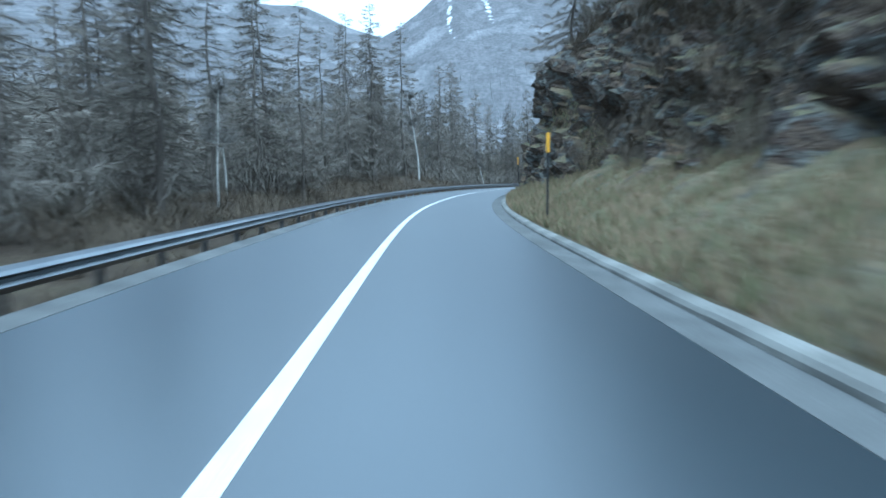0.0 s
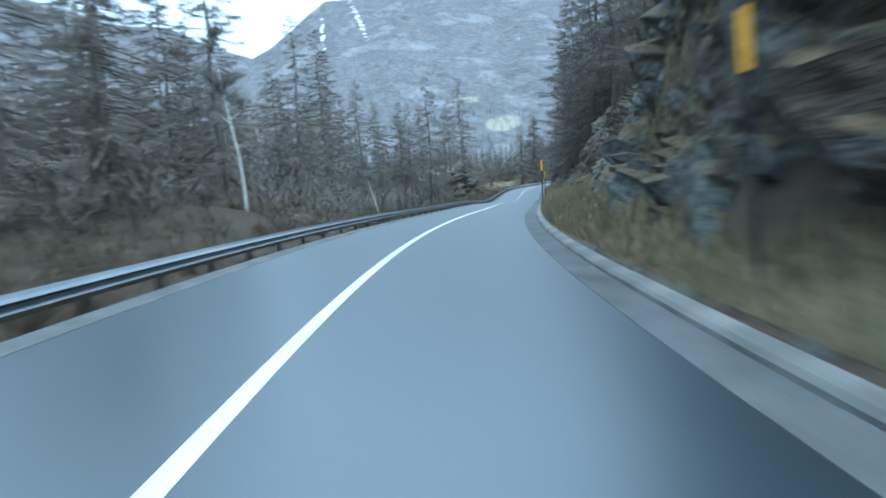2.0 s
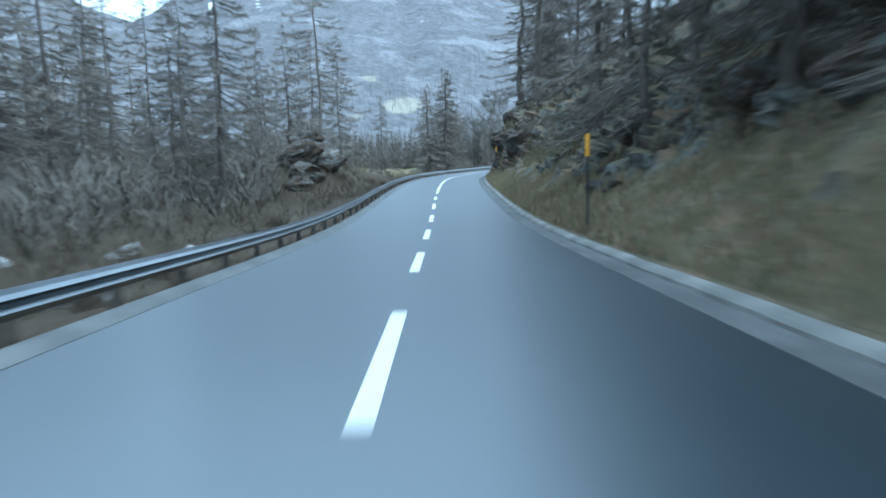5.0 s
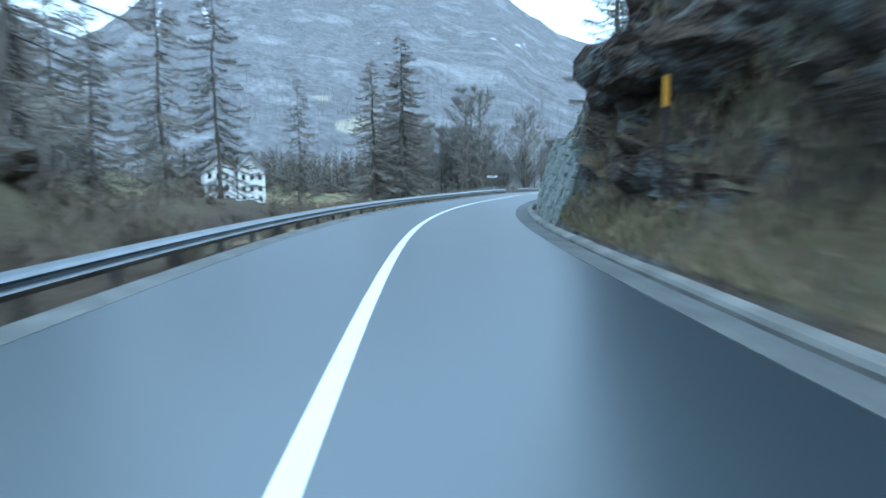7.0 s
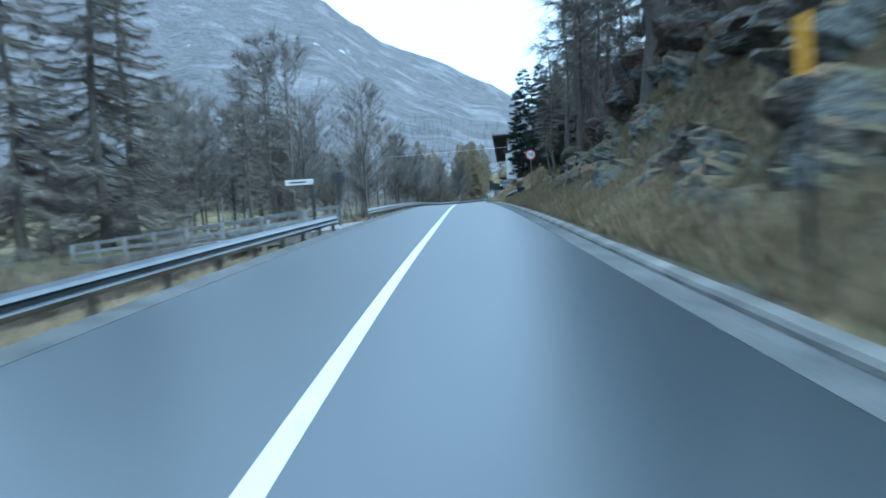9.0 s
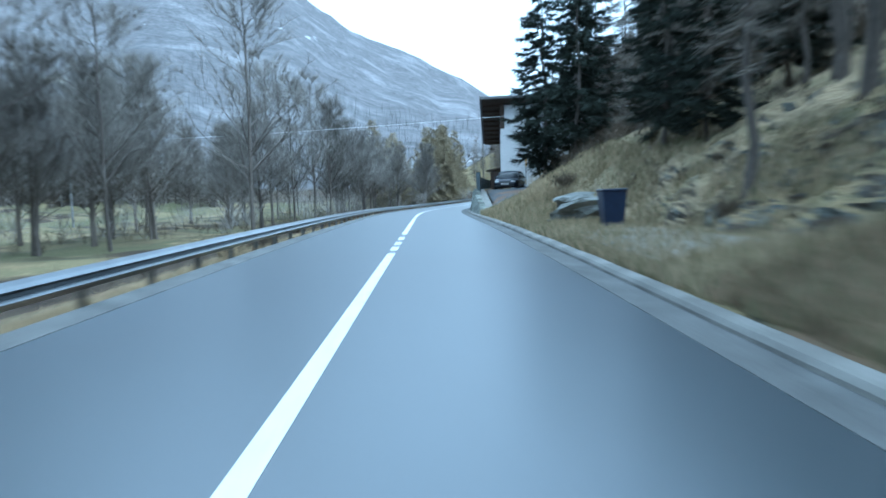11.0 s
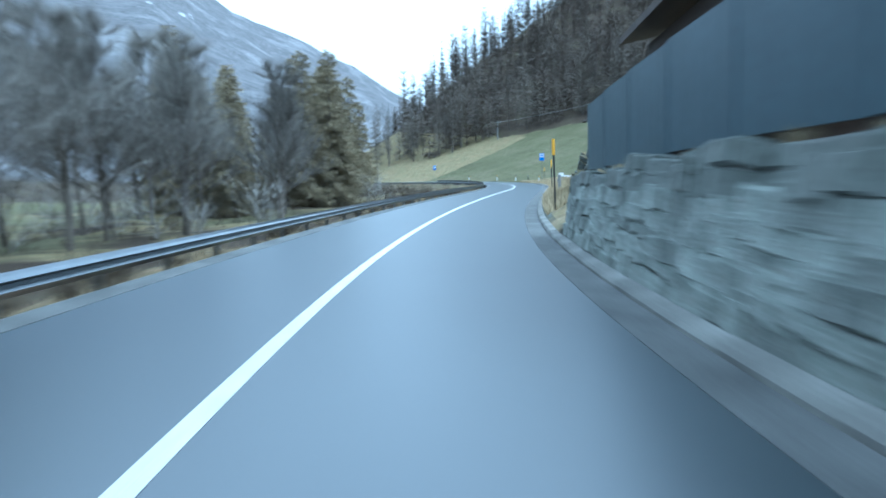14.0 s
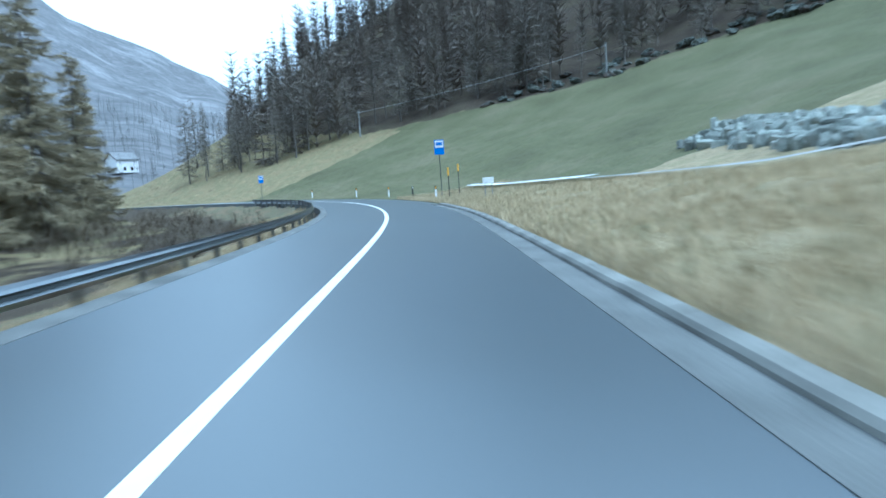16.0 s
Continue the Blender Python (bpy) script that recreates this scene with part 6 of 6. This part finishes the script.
for i in range(70):
    shrub(r5.uniform(0, 205), r5.uniform(-9.5, -4.6), r5.uniform(0.5, 1.2), SHRUBS, "low bare brown shrub behind the guard rail")
for i in range(60):
    shrub(r5.uniform(214, 370), r5.uniform(-9.5, -4.4), r5.uniform(0.5, 1.4), SHRUBS + TUFTS, "low bare shrub behind the guard rail")
for i in range(50):
    shrub(r5.uniform(50, 250), r5.uniform(6.0, 11), r5.uniform(0.5, 1.2), SHRUBS + TUFTS, "dry brown shrub on the rocky bank")
for s, u, k in ((248.5, 5.0, 1.3), (250, 5.4, 1.4), (247.5, 5.6, 1.2), (311, 4.7, 0.7), (315, 4.8, 0.8), (322, 4.8, 0.7), (157.5, 4.3, 0.8), (160, 4.4, 0.7)):
    shrub(s, u, k, TUFTS, "straw-yellow grass clump beside the road")


r7 = random.Random(5)
for i in range(34):
    s = 267.5 + 1.05 * i
    shrub(s, 3.86, r7.uniform(0.16, 0.3), TUFTS, "short straw-coloured grass tuft on the wall top", float(np.interp(s, [267, 273, 290, 305], [1.3, 1.6, 1.45, 1.08])) - bank_height(s, 3.86) + float(road_np(s, 0)[2]))
for s, k in ((270.5, 0.75), (273.2, 0.95), (275.4, 0.8), (278.0, 0.7)):
    shrub(s, 3.82, k, TUFTS, "straw-brown grass clump on the stone wall", 1.42)


def blades(name, label, s0, s1, u0, u1, n, leaf, seed, tall=(0.08, 0.28), left=False):
    """Grass blades as one body over the bank or verge."""
    r2 = np.random.RandomState(seed)
    s, u = r2.uniform(s0, s1, n), u0 + (u1 - u0) * r2.uniform(0, 1, n) ** 1.3
    x, y, z, _ = road_np(s, u)
    z = ground_height(x, y) if left else z + uphill(s, u)
    h, az = r2.uniform(tall[0], tall[1], n), r2.uniform(0, 6.2832, n)
    c, si, wd = np.cos(az), np.sin(az), 0.012 + 0.012 * r2.uniform(0, 1, n)
    lx, ly = r2.uniform(-0.6, 0.6, n) * h, r2.uniform(-0.6, 0.6, n) * h
    v = np.stack([np.stack([x - c * wd, y - si * wd, z - 0.04], -1), np.stack([x + c * wd, y + si * wd, z - 0.04], -1), np.stack([x + lx, y + ly, z + h], -1)], 1).reshape(-1, 3)
    me = bpy.data.meshes.new(name)
    me.vertices.add(len(v))
    me.vertices.foreach_set("co", v.ravel().astype(np.float32))
    me.loops.add(len(v))
    me.loops.foreach_set("vertex_index", np.arange(len(v), dtype=np.int32))
    me.polygons.add(n)
    me.polygons.foreach_set("loop_start", np.arange(0, len(v), 3, dtype=np.int32))
    me.update(calc_edges=True)
    me.materials.append(leaf)
    tagged(new(name, me), label, "grass", kind="stuff")


def thicket(name, label, s0, s1, u0, u1, n, tall, leaf, seed, stems=30, left=True, keep=None):
    """Bare brush and saplings as one body of thin tapered twigs."""
    r2 = np.random.RandomState(seed)
    s, u = r2.uniform(s0, s1, n), r2.uniform(u0, u1, n)
    m = fbm(s * 0.13, u * 0.17) > -0.22
    if keep is not None:
        m &= keep(s, u)
    s, u = s[m], u[m]
    n = len(s)
    x, y, z, _ = road_np(s, u)
    z = ground_height(x, y) if left else z + uphill(s, u)
    base = np.stack([x, y, z - 0.1], -1)[:, None, :]
    h = r2.uniform(tall[0], tall[1], (n, 1)) * np.ones((1, stems))
    f = r2.uniform(0.0, 0.6, (n, stems))
    az, out = r2.uniform(0, 6.2832, (n, stems)), r2.uniform(0.05, 0.55, (n, stems))
    d = np.stack([np.cos(az) * out, np.sin(az) * out, 0 * az + 0.9], -1)
    az2 = az + r2.uniform(-1.5, 1.5, (n, stems))
    e = np.stack([np.cos(az2) * 0.6, np.sin(az2) * 0.6, r2.uniform(0.1, 0.9, (n, stems))], -1)
    p = base + d * (f * h)[..., None]
    q = p + e * (h * (1.05 - f) * 0.7)[..., None]
    w = np.stack([-np.sin(az2), np.cos(az2), 0.3 * np.cos(az)], -1) * (0.006 + 0.0035 * h)[..., None]
    v = np.stack([p + w, q, p - w], 2).reshape(-1, 3)
    me = bpy.data.meshes.new(name)
    me.vertices.add(len(v))
    me.vertices.foreach_set("co", v.ravel().astype(np.float32))
    me.loops.add(len(v))
    me.loops.foreach_set("vertex_index", np.arange(len(v), dtype=np.int32))
    me.polygons.add(len(v) // 3)
    me.polygons.foreach_set("loop_start", np.arange(0, len(v), 3, dtype=np.int32))
    me.update(calc_edges=True)
    me.materials.append(leaf)
    tagged(new(name, me), label, "brush", kind="stuff")


thicket("brush", "brown bare brush below the larches", -15, 160, -34, -6.5, 3400, (0.7, 2.6), SHRUB, 41)
thicket("brush", "low brown bare brush behind the guard rail", -10, 120, -17, -5.2, 2600, (0.4, 1.3), SHRUB, 48)
thicket("saplings", "grey-brown saplings between the larches", 0, 165, -45, -11, 900, (3.0, 7.0), TWIG, 42, 60)
thicket("brush", "brown bare brush on the valley mound", 146, 208, -26, -6.0, 2000, (0.6, 2.0), SHRUB, 43)
thicket("brush", "bare brush under the alders", 240, 385, -30, -5.5, 1000, (0.5, 1.8), SHRUB, 44)
thicket("bank_brush", "dark bare brush between the old larches", 188, 230, 7.0, 15, 600, (0.6, 2.2), SHRUB, 56, 40, False)
thicket("bank_brush", "brown bare brush growing out of the rock face", 143, 168, 5.4, 10, 420, (0.4, 1.3), SHRUB, 55, 40, False)
thicket("saplings", "thin grey saplings under the alders", 240, 352, -32, -12, 110, (2.5, 6.0), GREY_TWIG, 45, 60)
thicket("brush", "dark bare brush beside the bend", 368, 412, -24, -9.5, 420, (0.8, 2.6), SHRUB, 49)
thicket("bank_brush", "brown bare brush on the rocky bank", 10, 160, 6.2, 24, 3600, (0.5, 2.4), SHRUB, 46, 34, False)
thicket("bank_brush", "dark bare brush hanging over the rock", 8, 64, 7.0, 18, 1100, (1.2, 3.4), SHRUB, 50, 40, False)
thicket("bank_brush", "brown bare brush on the rocky bank", 162, 256, 7.0, 24, 1600, (0.4, 1.6), SHRUB, 47, 34, False)
thicket("bank_brush", "dark bare brush beside the end of the sheet fence", 304.5, 312, 4.5, 8.5, 130, (0.7, 2.2), SHRUB, 51, 50, False)
thicket("bank_brush", "dark bare brush above the pale rock", 306, 323, 9.5, 22, 520, (1.0, 3.2), SHRUB, 52, 40, False)
thicket("bank_brush", "dark bare brush behind the house drive", 246, 281.5, 9.6, 20, 900, (0.7, 2.4), SHRUB, 53, 40, False)
thicket("brush", "dark brown brush on the mounds below the larches", 20, 90, -20, -8.5, 1500, (0.5, 1.6), SHRUB, 54)
BROWN = surface("brown_winter_grass", [(0.2, 0.15, 0.095), (0.31, 0.245, 0.16)], 0.6, 0.95, 0.0, 9.0, spec=0.1)
OLIVE = surface("olive_grass", [(0.15, 0.15, 0.08), (0.23, 0.215, 0.125)], 0.6, 0.95, 0.0, 9.0, spec=0.1)
blades("verge_grass", "dry straw-coloured verge grass", 0, 160, 3.5, 7.0, 60000, BROWN, 1)
blades("verge_grass", "olive winter verge grass", 0, 160, 3.5, 7.0, 40000, OLIVE, 2)
blades("verge_grass", "brown winter grass between the rocks", 186, 229, 3.5, 8.5, 48000, BROWN, 9)
blades("verge_grass", "dry straw-coloured verge grass", 229, 258, 3.5, 8.5, 33000, STRAW, 3)
blades("verge_grass", "olive winter verge grass", 186, 258, 3.5, 9.0, 40000, OLIVE, 7)
blades("verge_grass", "straw-coloured grass below the field", 306, 380, 3.5, 12.0, 90000, STRAW, 4)
blades("verge_grass", "olive grass below the field", 306, 380, 3.7, 12.0, 8000, OLIVE, 5)
blades("rail_grass", "dry grass under the guard rail", 165, 380, -6.5, -3.5, 42000, STRAW, 6, (0.06, 0.25), True)


blades("rail_grass", "sparse brown grass under the guard rail", 0, 165, -5.5, -3.5, 12000, SHRUB, 8, (0.05, 0.2), True)


# ---- kerb stones ----
def kerb_stone(length):
    """One kerb stone with a sloped top and chamfered edges, its middle at the origin."""
    ring = [(3.252, -0.22), (3.252, 0.02), (3.285, 0.06), (3.43, 0.082), (3.452, 0.06), (3.452, -0.22)]
    v = [Vector((u - 3.35, y, z)) for y in (-length / 2, length / 2) for u, z in ring]
    n = len(ring)
    return mesh_from("kerb_stone", v, [(i, (i + 1) % n, n + (i + 1) % n, n + i) for i in range(n)] + [tuple(range(n))[::-1], tuple(range(n, 2 * n))], KERB)


r6 = random.Random(17)
STONE = kerb_stone(1.485)
for i in range(258):
    s = -19.25 + 1.5 * i
    m = Matrix.Translation(on_road(s, 3.35 + r6.uniform(-0.006, 0.006), r6.uniform(-0.008, 0.006)))
    pitch = math.degrees(math.atan((on_road(s + 0.7, 0).z - on_road(s - 0.7, 0).z) / 1.4))
    part("kerb_stone", STONE, kerb).matrix_basis = m @ pose(0, 0, 0, pitch, 0, math.degrees(heading(s))) @ pose(0, 0, 0, 0, 0, r6.uniform(-0.3, 0.3))


# ---- overhead wire ----
def wire(a, b, sag, label):
    a, b = Vector(a), Vector(b)
    pts = [a.lerp(b, i / 16) - Vector((0, 0, sag * 4 * (i / 16) * (1 - i / 16))) for i in range(17)]
    v, f = tube(pts, [0.016] * 17, 5)
    tagged(new("overhead_wire", mesh_from("overhead_wire", v, f, WHITE)), label, "wire")


def timber_pole(x, y, tall):
    t = tagged(new("utility_pole"), "slim grey timber utility pole", "utility pole", group="utility poles")
    t.location = (x, y, height_at(x, y))
    part("shaft", rod("shaft", GREYWOOD, (0, 0, -0.5), (0, 0, tall), 0.13, 10, 0.09), t)
    part("crossarm", boxes("crossarm", GREYWOOD, ((-0.6, -0.05, tall - 0.45), (0.6, 0.05, tall - 0.33)), bevel=0.01), t)
    return Vector((x, y, height_at(x, y) + tall - 0.4))


_w3, _w4 = timber_pole(*on_road(430.0, 28.0).xy, 4.5), timber_pole(*on_road(399.0, 44.0).xy, 4.5)
wire(_w3, _w4, 0.5, "thin pale overhead wire above the field")
_w1, _w2 = timber_pole(96.5, 294.5, 10.7 - height_at(96.5, 294.5)), timber_pole(124.0, 220.0, 9.1 - height_at(124.0, 220.0))
wire(_w1, _w2, 0.5, "thin pale overhead wire across the valley")
